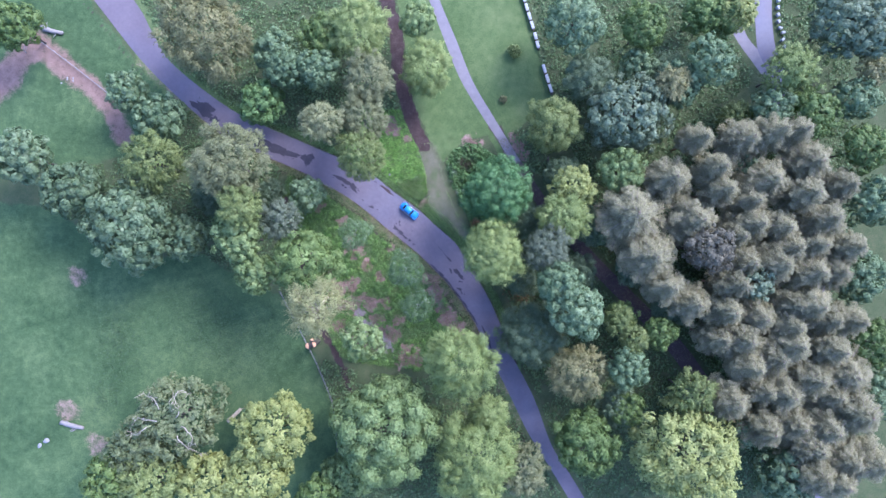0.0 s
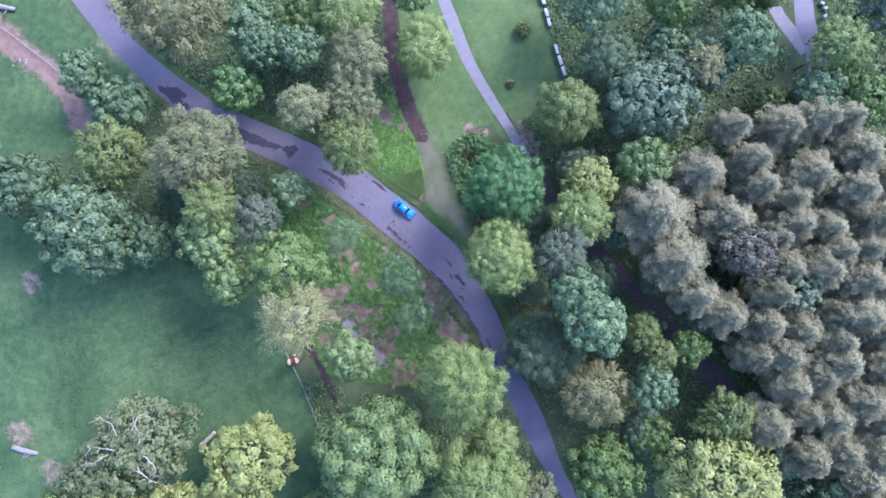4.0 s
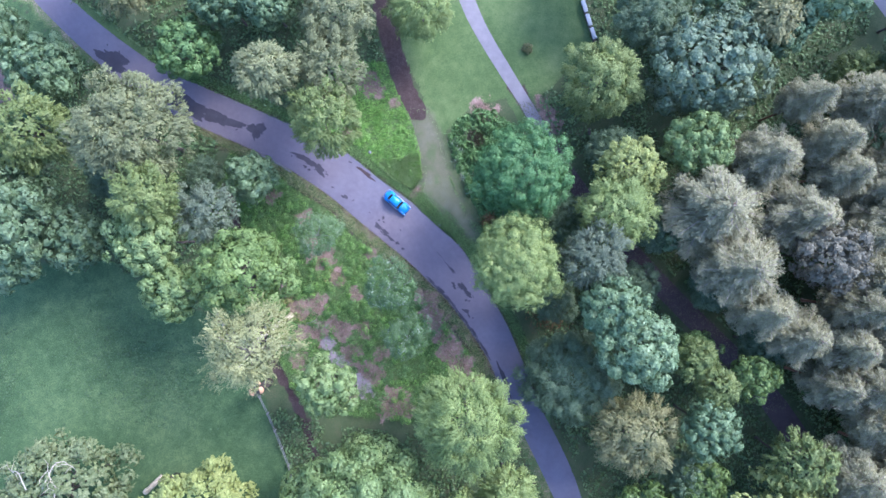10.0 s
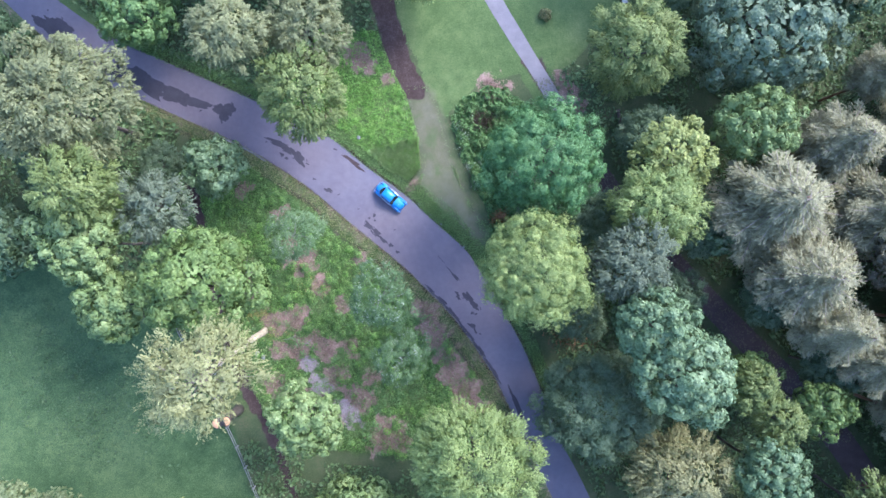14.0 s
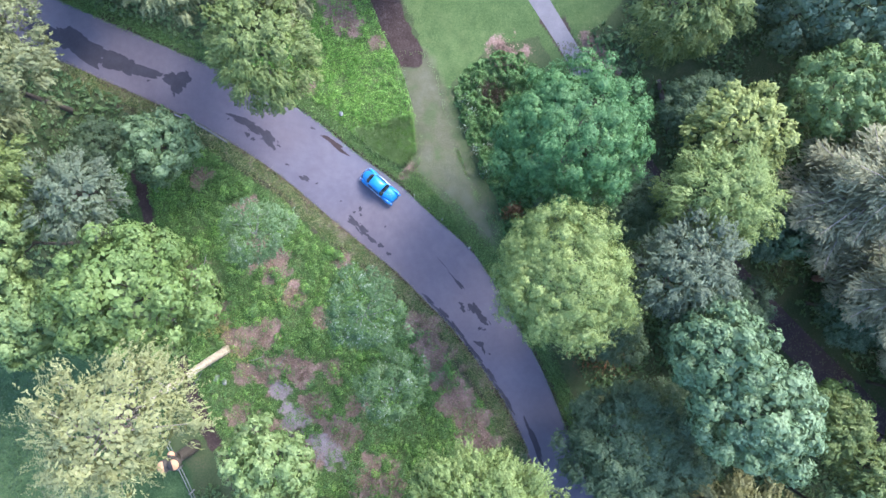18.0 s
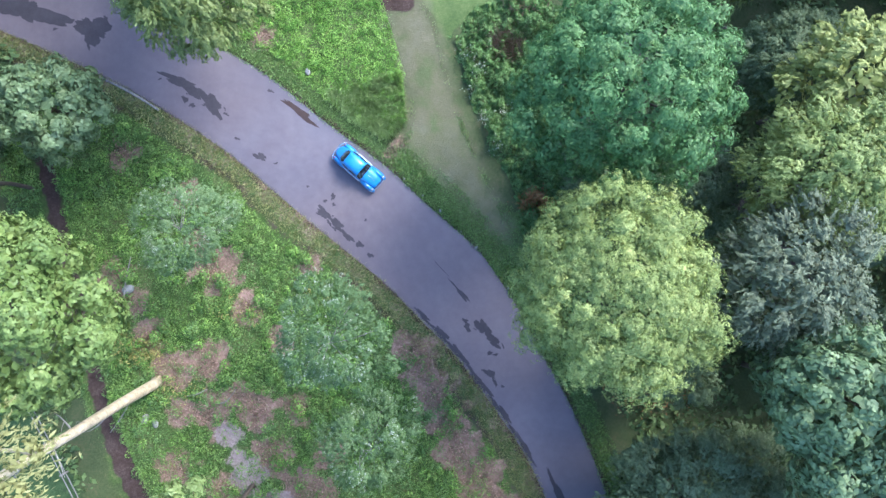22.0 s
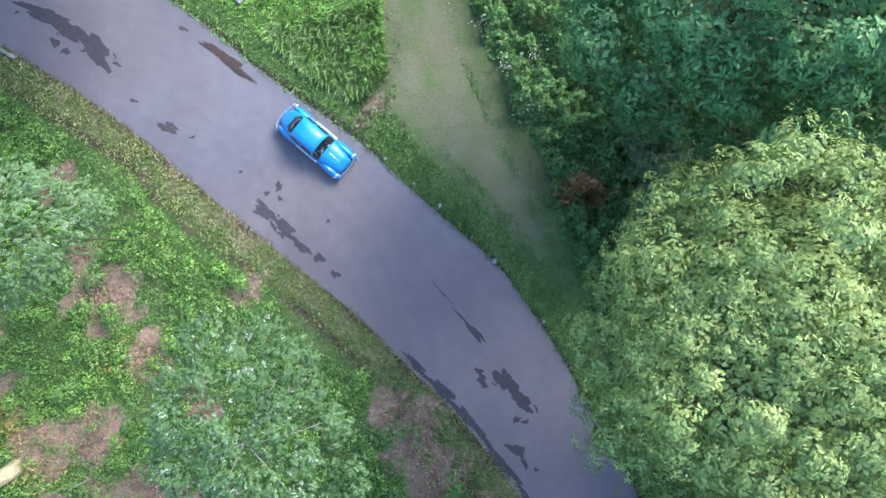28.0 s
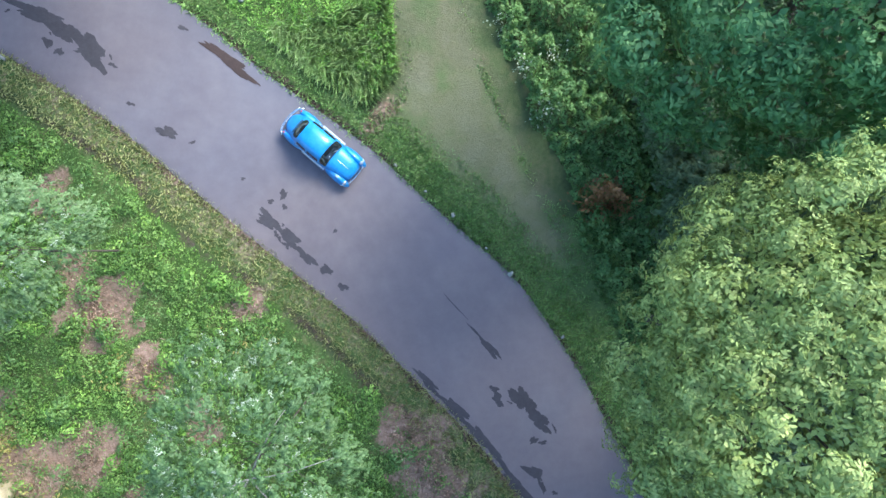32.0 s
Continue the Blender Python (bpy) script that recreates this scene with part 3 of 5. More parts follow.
def ribbon(name, a, b, mat, label, category, z=0.0, across=9, crown=0.04):
    """A paved strip between two edge lines, with a slight camber and ragged edges."""
    bm = bmesh.new()
    rows = []
    for i, (p, q) in enumerate(zip(a, b)):
        row = []
        for k in range(across):
            f = k / (across - 1)
            v = p + (q - p) * f
            row.append(bm.verts.new((v[0], v[1], z + crown * 4 * f * (1 - f))))
        rows.append(row)
    for r, s in zip(rows, rows[1:]):
        for k in range(across - 1):
            bm.faces.new((r[k], r[k + 1], s[k + 1], s[k]))
    ob = part(name, bm, mat)
    return tagged(ob, label, category, kind="structure")


ribbon("road", ROAD_A, ROAD_B, ASPHALT, "curved grey asphalt lane through the wood", "road")
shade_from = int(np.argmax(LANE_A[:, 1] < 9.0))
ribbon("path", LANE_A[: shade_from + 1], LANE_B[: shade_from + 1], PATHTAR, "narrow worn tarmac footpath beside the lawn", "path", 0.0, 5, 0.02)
# Same footpath under the trees: its shade is painted by a darker material.
ribbon("woodland_path", LANE_A[shade_from:], LANE_B[shade_from:], SHADED_TAR, "woodland stretch of the footpath, coloured dark for tree shade", "path", 0.0, 5, 0.02)
ribbon("east_road", EAST_A, EAST_B, ASPHALT, "narrow asphalt road half hidden under trees", "road", 0.0, 7, 0.03)
ribbon("spur_path", SPUR_A, SPUR_B, PATHTAR, "short tarmac path joining the road", "path", -0.005, 5, 0.02)


def camber(x, y):
    """The height of the road's surface."""
    i = np.argmin(np.hypot(*(0.5 * (ROAD_A + ROAD_B) - (x, y)).T))
    f = np.clip(np.dot(np.array((x, y)) - ROAD_A[i], ROAD_B[i] - ROAD_A[i]) / np.sum((ROAD_B[i] - ROAD_A[i]) ** 2), 0, 1)
    return 0.04 * 4 * f * (1 - f)


def damp_patch(x, y, length, width, turn, seed, mat=WET, label="dark damp patch on the asphalt"):
    """A thin irregular wet film on the road."""
    rng = np.random.default_rng(seed)
    ph = rng.uniform(0, 6.28, 9)
    bm = bmesh.new()
    t = radians(turn)
    rings = []
    n = 110
    for s in (0.0, 0.45, 0.8, 1.0):
        ring = []
        for k in range(n if s else 1):
            a = 2 * math.pi * k / n
            r = 1 + 0.22 * math.sin(2 * a + ph[0]) + 0.2 * math.sin(3 * a + ph[1]) + 0.12 * math.sin(5 * a + ph[2]) + 0.07 * math.sin(8 * a + ph[3]) + 0.05 * math.sin(13 * a + ph[4]) + 0.035 * math.sin(21 * a + ph[5]) + 0.03 * math.sin(34 * a + ph[6])
            u, v = s * r * length / 2 * math.cos(a), s * r * width / 2 * math.sin(a)
            px, py = x + u * math.cos(t) - v * math.sin(t), y + u * math.sin(t) + v * math.cos(t)
            ring.append(bm.verts.new((px, py, camber(px, py) + 0.004 + 0.003 * (1 - s))))
        rings.append(ring)
    for k in range(n):
        bm.faces.new((rings[0][0], rings[1][k], rings[1][(k + 1) % n]))
        for r, q in zip(rings[1:], rings[2:]):
            bm.faces.new((r[k], q[k], q[(k + 1) % n], r[(k + 1) % n]))
    return tagged(part("damp_patch", bm, mat), label, "puddle", "damp patches on the road")


DAMP = [(-37.4, 18.5, 5.0, 1.9, -38), (-35.4, 16.6, 1.6, 1.0, -40), (-28.4, 13.0, 6.8, 2.3, -28), (-23.4, 10.9, 4.8, 1.8, -18), (-18.6, 9.4, 2.5, 1.6, -35),
        (-12.7, 5.9, 2.6, 0.55, -18), (-11.4, 5.1, 2.2, 0.7, -38), (-10.3, 4.2, 2.0, 0.8, -48), (-12.2, 4.6, 0.6, 0.3, -60), (-11.7, 4.2, 0.4, 0.3, 20),
        (-7.0, 0.65, 0.95, 0.42, -28), (-8.6, 1.9, 0.35, 0.16, -20), (-5.9, 0.2, 0.25, 0.14, 10), (-6.3, 5.2, 0.4, 0.2, -30),
        (-2.55, -3.25, 1.5, 0.42, -42), (-1.7, -4.0, 1.4, 0.45, -44), (-0.95, -4.85, 0.9, 0.42, -45), (-0.1, -5.4, 0.6, 0.34, -40), (0.62, -6.15, 0.5, 0.26, -35),
        (-1.95, -2.1, 0.42, 0.3, 60), (-2.5, -2.4, 0.3, 0.18, 0), (-1.9, -2.65, 0.25, 0.2, 0), (-3.7, -1.4, 0.22, 0.12, 0), (0.3, -3.7, 0.22, 0.13, 70),
        (7.0, -8.85, 1.5, 0.26, -48), (6.35, -8.1, 0.9, 0.08, -48), (5.5, -7.0, 1.3, 0.05, -48),
        (8.5, -11.2, 1.5, 0.75, -55), (9.2, -12.1, 1.2, 0.5, -40), (7.35, -11.1, 0.6, 0.4, -60), (7.2, -10.65, 0.36, 0.28, 0), (8.9, -12.9, 0.4, 0.25, 40), (9.3, -13.0, 0.3, 0.2, 0),
        (8.9, -14.3, 0.9, 0.45, -40), (9.25, -14.9, 0.7, 0.2, -70), (9.8, -15.2, 0.25, 0.16, 0)]
rng = np.random.default_rng(12)
for k, (dx, dy, dl, dw, dt) in enumerate(DAMP):
    damp_patch(dx, dy, dl, dw, dt, 100 + k)
    if dl > 1.1 and dw > 0.3:
        for j in range(3):
            a = rng.uniform(0, 6.28)
            ux, uy = 0.62 * dl * math.cos(a), 0.75 * dw * math.sin(a)
            c, q = math.cos(radians(dt)), math.sin(radians(dt))
            damp_patch(dx + ux * c - uy * q, dy + ux * q + uy * c, rng.uniform(0.12, 0.4), rng.uniform(0.08, 0.22), dt + rng.uniform(-40, 40), 300 + 5 * k + j)
damp_patch(-4.3, 3.75, 2.9, 0.42, -36, 160, RUST, "rust-brown silt streak beside the road edge")
damp_patch(-17.5, 14.6, 3.0, 0.35, -24, 161, RUST, "rust-brown silt streak beside the road edge")
# Dark streaks that follow the lower edge of the road.
for k, (dx, dy, dl, dw, dt) in enumerate([(4.3, -10.35, 1.6, 0.3, -45), (5.5, -11.55, 1.9, 0.42, -47), (6.8, -13.0, 2.2, 0.45, -50), (8.2, -14.9, 2.4, 0.42, -54), (9.7, -16.9, 2.2, 0.4, -55), (11.2, -19.2, 2.6, 0.4, -58), (13.9, -23.2, 4.5, 0.5, -66)]):
    damp_patch(dx, dy, dl, dw, dt, 180 + k, WET, "dark streak along the road edge")

# Kerb stones along a short stretch of the outer bend.
kerb = thing("kerb", pose(0, 0, 0), "short row of pale concrete kerb stones beside the road", "kerb", kind="structure")
line = spline([(-18.8, 6.4), (-17.2, 5.7), (-15.6, 4.85), (-14.0, 3.85)], 8)
for a, b in zip(line, line[1:]):
    bm = bmesh.new()
    far = float(np.hypot(*(b - a)))
    box(bm, 0.01, far - 0.01, -0.07, 0.07, -0.12, 0.14, 0.018)
    bmesh.ops.transform(bm, matrix=pose(a[0], a[1], 0, 0, 0, math.degrees(math.atan2(b[1] - a[1], b[0] - a[0]))), verts=bm.verts)
    part("kerb_stone", bm, KERB, kerb)


# ---- trees ----
def crown_lumps(rng, radius, half, count, lump, lobes, low=-0.72):
    """Centres, radii and outward ways of the lumps that make up a crown."""
    k = np.arange(count) + 0.5
    up = 1 - (1 - low) * k / count
    turn = k * 2.39996 + rng.uniform(0, 6.28)
    flat = np.sqrt(np.clip(1 - up * up, 0, 1))
    ph = rng.uniform(0, 6.28, 4)
    wav = 1 + lobes * (np.sin(2 * turn + ph[0]) + 0.8 * np.sin(3 * turn + ph[1]) + 0.7 * np.sin(5 * turn + ph[2]) + 0.5 * np.sin(8 * turn + ph[3]))
    size = radius * lump * rng.uniform(0.6, 1.35, count)
    out = np.stack([np.cos(turn) * flat, np.sin(turn) * flat, up], 1)
    reach = wav * rng.uniform(0.78, 1.08, count)
    skin = out * (radius, radius, half) * reach[:, None]
    skin[:, :2] += rng.normal(0, 0.035 * radius, (count, 2))
    out = unit(out * (1 / radius, 1 / radius, 1 / half))
    centres = skin - out * (size * 0.72)[:, None]
    fit = radius / np.percentile(np.hypot(centres[:, 0], centres[:, 1]) + size * 0.95, 91)
    return centres * (fit, fit, 1), size * fit, out


def crown_leaves(rng, lumps, cluster, fan, leaf, slim, cover=1.5, fluff=0.15, strand=0.0, droop=0.1, airy=False):
    """Leaf rosettes on the lumps of a crown, with a coarser layer behind them; a strand draws the rosettes out into hanging sprays."""
    centres, size, out = lumps
    weight = size**2 / (size**2).sum()
    area = (2 * math.pi * size**2).sum()

    def shell(n, near, far, spike):
        which = rng.choice(len(size), n, p=weight)
        way = unit(rng.normal(size=(n, 3)) + out[which] * 0.95 + (0, 0, 0.3))
        reach = rng.uniform(near, far, n) + spike * rng.random(n) ** 3
        pos = centres[which] + way * (size[which] * reach)[:, None]
        keep = np.ones(n, bool)
        for c, s in zip(centres, size):
            keep &= ((pos - c) ** 2).sum(1) > ((near - 0.07) * s) ** 2
        return pos[keep], way[keep], out[which][keep]

    pos, way, go = shell(int(cover * area / cluster**2), 0.88, 1.05, fluff)
    n = len(pos)
    grow = np.repeat(rng.uniform(0.7, 1.3, n), fan)
    p, w, g = np.repeat(pos, fan, 0), np.repeat(way, fan, 0), np.repeat(go, fan, 0)
    m = len(p)
    d = rng.normal(size=(m, 3))
    d = unit(d - w * (d * w).sum(1, keepdims=True))
    f = np.sqrt(rng.random(m))
    rad = f * cluster * 0.5 * grow
    if strand:
        g = unit(g * (1, 1, 0.35) + w * 0.45 - (0, 0, droop) + np.repeat(rng.normal(0, 0.3, (n, 3)), fan, 0))
        at = rng.random(m) - 0.4
        p = p + g * (strand * at * grow)[:, None] + d * (rad * 0.55 * (1.1 - at))[:, None] - np.outer(at * at * strand * 0.35, (0, 0, 1))
        normal = unit(w * 0.6 + d * 0.35 + rng.normal(0, 0.22, (m, 3)) + (0, 0, 0.45))
        along = unit(g + d * 0.55 + rng.normal(0, 0.2, (m, 3)))
    else:
        p = p + d * (0.86 * rad)[:, None] + w * (cluster * 0.36 * (1 - f * f))[:, None]
        normal = unit(w + d * (0.62 * f)[:, None] + rng.normal(0, 0.2, (m, 3)))
        along = unit(d - w * 0.25 + rng.normal(0, 0.35, (m, 3)) - (0, 0, droop))
    long = leaf * grow * rng.uniform(0.75, 1.3, m)
    top = leaves(p, normal, along, long, long * slim)
    if airy:
        return top
    big = (1.3 if strand > 0.3 else 1.5 if leaf < 0.2 else 2.0) * leaf
    pos, way, go = shell(int(1.7 * area / big**2), 0.60, 0.78, 0.0)
    n = len(pos)
    grow = rng.uniform(0.7, 1.3, n) * big
    back = leaves(pos, unit(way + rng.normal(0, 0.3, (n, 3))), rng.normal(size=(n, 3)), grow, grow * 0.6)
    far = np.percentile(np.hypot(centres[:, 0], centres[:, 1]), 90) * 0.86
    tall = centres[:, 2].max() * 0.84
    n = int(17 * far * far / big**2)
    way = unit(rng.normal(size=(n, 3)) + (0, 0, 0.25))
    core = leaves(way * (far, far, tall), unit(way + rng.normal(0, 0.25, (n, 3))), rng.normal(size=(n, 3)), np.full(n, big * 1.2), np.full(n, big * 0.75))
    return np.concatenate([top, back, core])


def larch_boughs(rng, radius, tall, boughs):
    """Foot, tip and sag of tiered boughs round a stem of height tall, measured from the crown's foot."""
    up = (np.arange(boughs) + rng.random(boughs)) / boughs
    turn = np.arange(boughs) * 2.39996 + rng.uniform(0, 0.9, boughs)
    span = radius * (1.04 - 0.95 * up**2.1) * (0.72 + 0.28 * np.minimum(1, up / 0.25)) * rng.uniform(0.62, 1.12, boughs)
    rise = 0.30 - 0.1 * up
    foot = np.stack([0 * up, 0 * up, up * tall], 1)
    tip = np.stack([np.cos(turn) * span, np.sin(turn) * span, up * tall + rise * span], 1)
    return foot, tip, span


def larch_leaves(rng, foot, tip, span, count):
    """Soft needle sprays along the boughs and their side twigs, densest towards the ends."""
    which = rng.choice(len(span), count, p=span**1.5 / (span**1.5).sum())
    t = 0.18 + 0.84 * rng.random(count) ** 0.75
    way = unit(tip - foot)
    side = unit(np.cross(way, (0, 0, 1.0)))
    sign = rng.choice((-1.0, 1.0), count)
    wide = np.abs(rng.normal(0, 0.24, count)) * span[which] * (1.2 - 0.8 * t)
    pos = foot[which] + (tip - foot)[which] * (t - 0.35 * wide / span[which])[:, None] + side[which] * (sign * wide)[:, None]
    pos[:, 2] += -0.24 * span[which] * t * t - 0.28 * wide + rng.normal(0, 0.16, count)
    along = unit(way[which] + side[which] * (sign * rng.uniform(0.1, 1.2, count))[:, None] + rng.normal(0, 0.3, (count, 3)) - (0, 0, 0.2))
    normal = unit(rng.normal(0, 0.42, (count, 3)) + (0, 0, 0.9) + way[which] * 0.5)
    grow = rng.uniform(0.6, 1.35, count)
    return leaves(pos, normal, along, 0.34 * grow, 0.068 * grow)


def limb_path(rng, a, b, bend):
    a, b = Vector(a), Vector(b)
    mid = (a + b) / 2 + Vector((rng.normal(0, bend), rng.normal(0, bend), -bend * 0.5))
    return [a, a.lerp(mid, 0.6), mid.lerp(b, 0.35), b]


def trunk_mesh(rng, height, thick, targets, lean=(0, 0), bend=0.04):
    bm = bmesh.new()
    pts = [(lean[0] * f + rng.normal(0, bend) * height * 0.15, lean[1] * f + rng.normal(0, bend) * height * 0.15, height * f) for f in (0.03, 0.25, 0.5, 0.75, 1)]
    pts = [(0, 0, -0.15), *pts]
    tube(bm, pts, [thick * 1.5, thick * 1.12, thick * 0.95, thick * 0.8, thick * 0.6, thick * 0.25], 9)
    for tx, ty, tz in targets:
        f = float(rng.uniform(0.5, 0.92))
        k = f * 4
        i = min(int(k), 3)
        a = Vector(pts[i + 1]).lerp(Vector(pts[i + 2]), k - i)
        tube(bm, limb_path(rng, a, (tx, ty, tz), 0.25), [thick * 0.4, thick * 0.3, thick * 0.18, thick * 0.06], 6)
    return bm


# style: lumps, lump size, lobes, cluster, leaves in a cluster, leaf length, leaf slimness, cover, fluff, strand, height/width
STYLE = {
    "jade": (48, 0.21, 0.045, 0.46, 9, 0.23, 0.5, 1.6, 0.16, 0, 0.9),
    "broad": (64, 0.19, 0.035, 0.60, 8, 0.30, 0.52, 1.6, 0.10, 0, 0.85), "teal": (46, 0.22, 0.04, 0.54, 9, 0.26, 0.5, 1.6, 0.12, 0, 0.9),
    "oak": (50, 0.20, 0.05, 0.44, 9, 0.22, 0.5, 1.6, 0.2, 0, 0.85), "lime": (48, 0.21, 0.045, 0.46, 9, 0.23, 0.5, 1.6, 0.16, 0, 0.9),
    "olive": (62, 0.17, 0.04, 0.34, 10, 0.24, 0.3, 1.25, 0.4, 0.5, 1.3), "grey": (70, 0.16, 0.06, 0.36, 10, 0.24, 0.3, 1.2, 0.4, 0.5, 0.9),
    "beigey": (38, 0.21, 0.15, 0.36, 10, 0.22, 0.26, 0.95, 0.9, 0.8, 0.9), "yellow": (90, 0.155, 0.06, 0.36, 13, 0.17, 0.32, 1.5, 0.6, 0.45, 1.0),
    "gold": (70, 0.16, 0.045, 0.42, 10, 0.24, 0.42, 1.4, 0.3, 0.25, 0.95), "brown": (64, 0.17, 0.06, 0.38, 9, 0.26, 0.28, 1.1, 0.5, 0.6, 1.0),
    "chest": (140, 0.155, 0.035, 0.48, 16, 0.15, 0.38, 1.45, 0.25, 0, 0.88), "chest2": (90, 0.15, 0.04, 0.56, 8, 0.28, 0.5, 1.6, 0.1, 0, 0.85),
    "light": (165, 0.145, 0.06, 0.38, 18, 0.1, 0.38, 1.6, 0.7, 0, 0.95), "willow": (56, 0.17, 0.06, 0.34, 10, 0.24, 0.28, 1.2, 0.5, 0.6, 0.95),
    "silver": (60, 0.17, 0.12, 0.26, 12, 0.10, 0.42, 2.3, 0.8, 0.14, 0.75), "dense": (120, 0.15, 0.05, 0.32, 12, 0.12, 0.4, 1.5, 0.4, 0.2, 0.75),
    "deadtop": (60, 0.17, 0.07, 0.46, 9, 0.24, 0.4, 1.3, 0.3, 0.2, 0.85), "pinedark": (60, 0.18, 0.05, 0.50, 8, 0.26, 0.45, 1.4, 0.2, 0, 0.95),
}
TREE_LABEL = {
    "jade": "jade green broadleaf tree with a round crown",
    "willow": "grey-green willow with fine pale streaky foliage",
    "broad": "broad blue-green tree with a dense lumpy crown", "teal": "teal-green broadleaf tree with a rounded crown", "oak": "mid-green broadleaf tree with a full crown",
    "lime": "light green broadleaf tree with bright leaves", "olive": "olive-green tree with a feathery crown", "grey": "grey-green tree with fine pale foliage",
    "beigey": "tall straw-coloured tree on a bare pale trunk", "yellow": "yellow-green tree with a tall rounded crown", "gold": "golden-green tree with a wide leafy crown",
    "brown": "brownish tree with thin autumn foliage", "chest": "deep green chestnut tree beside the path", "chest2": "slate-green tree with a wide dense crown",
    "light": "pale yellow-green tree overhanging the road", "silver": "young silver-leaved tree among the undergrowth", "dense": "dark dense bushy tree beside the road",
    "deadtop": "dull green tree with bleached dead top branches", "pinedark": "dark bronze-leaved tree among the pines",
}


def broad_tree(style, x, y, zc, r, seed, coarse=1.0, base=None):
    rng = np.random.default_rng(seed)
    count, lump, lobes, cluster, fan, leaf, slim, cover, fluff, strand, tall = STYLE[style]
    cluster, leaf = cluster * coarse, leaf * coarse
    if r > 6.5:
        count, lump = int(count * 1.3), lump * 0.88
    elif r < 3.5:
        count, lump = int(count * 0.7), lump * 1.2
    bx, by = base or (x, y)
    small = style == "silver"
    tree = thing("young_tree" if small else "broadleaf_tree", pose(bx, by, 0), TREE_LABEL[style], "tree", "young trees in the clearing" if small else "woodland trees")
    half = r * tall
    lumps = crown_lumps(rng, r, half, count, lump, lobes)
    centres = lumps[0]
    offset = np.array([x - bx, y - by, zc])
    me = quads("crown", crown_leaves(rng, lumps, cluster, fan, leaf, slim, cover, fluff, strand, 0.1, small) + offset)
    link_mesh("crown", me, LEAF[style], tree)
    if small:
        tips = np.argsort(centres @ (0.6, -0.2, -0.5) + rng.normal(0, 1.0, count))[:26]
        pale = crown_leaves(rng, [v[tips] for v in lumps], cluster, fan, leaf * 0.6, slim * 0.9, 0.4, fluff + 0.15, strand, 0.1, True)
        link_mesh("pale_sprays", quads("pale_sprays", pale + offset), LEAF["upturned"], tree, "pale upturned leaves")
        for k in range(5):
            tip = centres[int(rng.integers(count // 2))]
            bm = bmesh.new()
            tube(bm, limb_path(rng, offset + (0.1, -0.2, half * 0.35), offset + tip * (1, 1, 0) + (0, 0, half * 0.55), 0.2), [0.024, 0.02, 0.014, 0.007], 6)
            part("branch", bm, DEADWOOD, tree, "pale bare branch")
    picks = rng.choice(count, 3 if style == "beigey" else 9, replace=False)
    bm = trunk_mesh(rng, zc + 0.1 * half, 0.33 if style == "beigey" else 0.045 if small else 0.03 * r + 0.04, [centres[i] * 0.92 + offset for i in picks], (x - bx, y - by), 0.008 if style == "beigey" else 0.04)
    part("trunk", bm, BARK_PALE if style == "beigey" else BARK, tree)
    for k in range(46 if style == "beigey" else 0):
        tip = centres[int(rng.integers(count))]
        a = offset + (0, 0, float(rng.uniform(-0.7, 0.5)) * half)
        bm = bmesh.new()
        tube(bm, limb_path(rng, a, offset + tip * rng.uniform(0.9, 1.2), 0.2), [0.05, 0.04, 0.026, 0.01], 5)
        part("bough", bm, TWIG, tree, "pale bare bough")
    for k in range(7 if style == "beigey" else 0):
        f = 0.22 + 0.09 * k
        a = np.array([(x - bx) * f, (y - by) * f, (zc + 0.1 * half) * f])
        b = a + (rng.normal(0, 1.1), rng.normal(-0.6, 0.9), rng.uniform(-0.2, 0.7))
        bm = bmesh.new()
        tube(bm, limb_path(rng, a, b, 0.15), [0.05, 0.04, 0.028, 0.012], 6)
        c = (a + b) / 2
        tube(bm, limb_path(rng, c, c + rng.normal(0, 0.5, 3), 0.1), [0.026, 0.02, 0.015, 0.008], 5)
        part("dead_branch", bm, DEADWOOD, tree, "bare dead branch")
    return tree


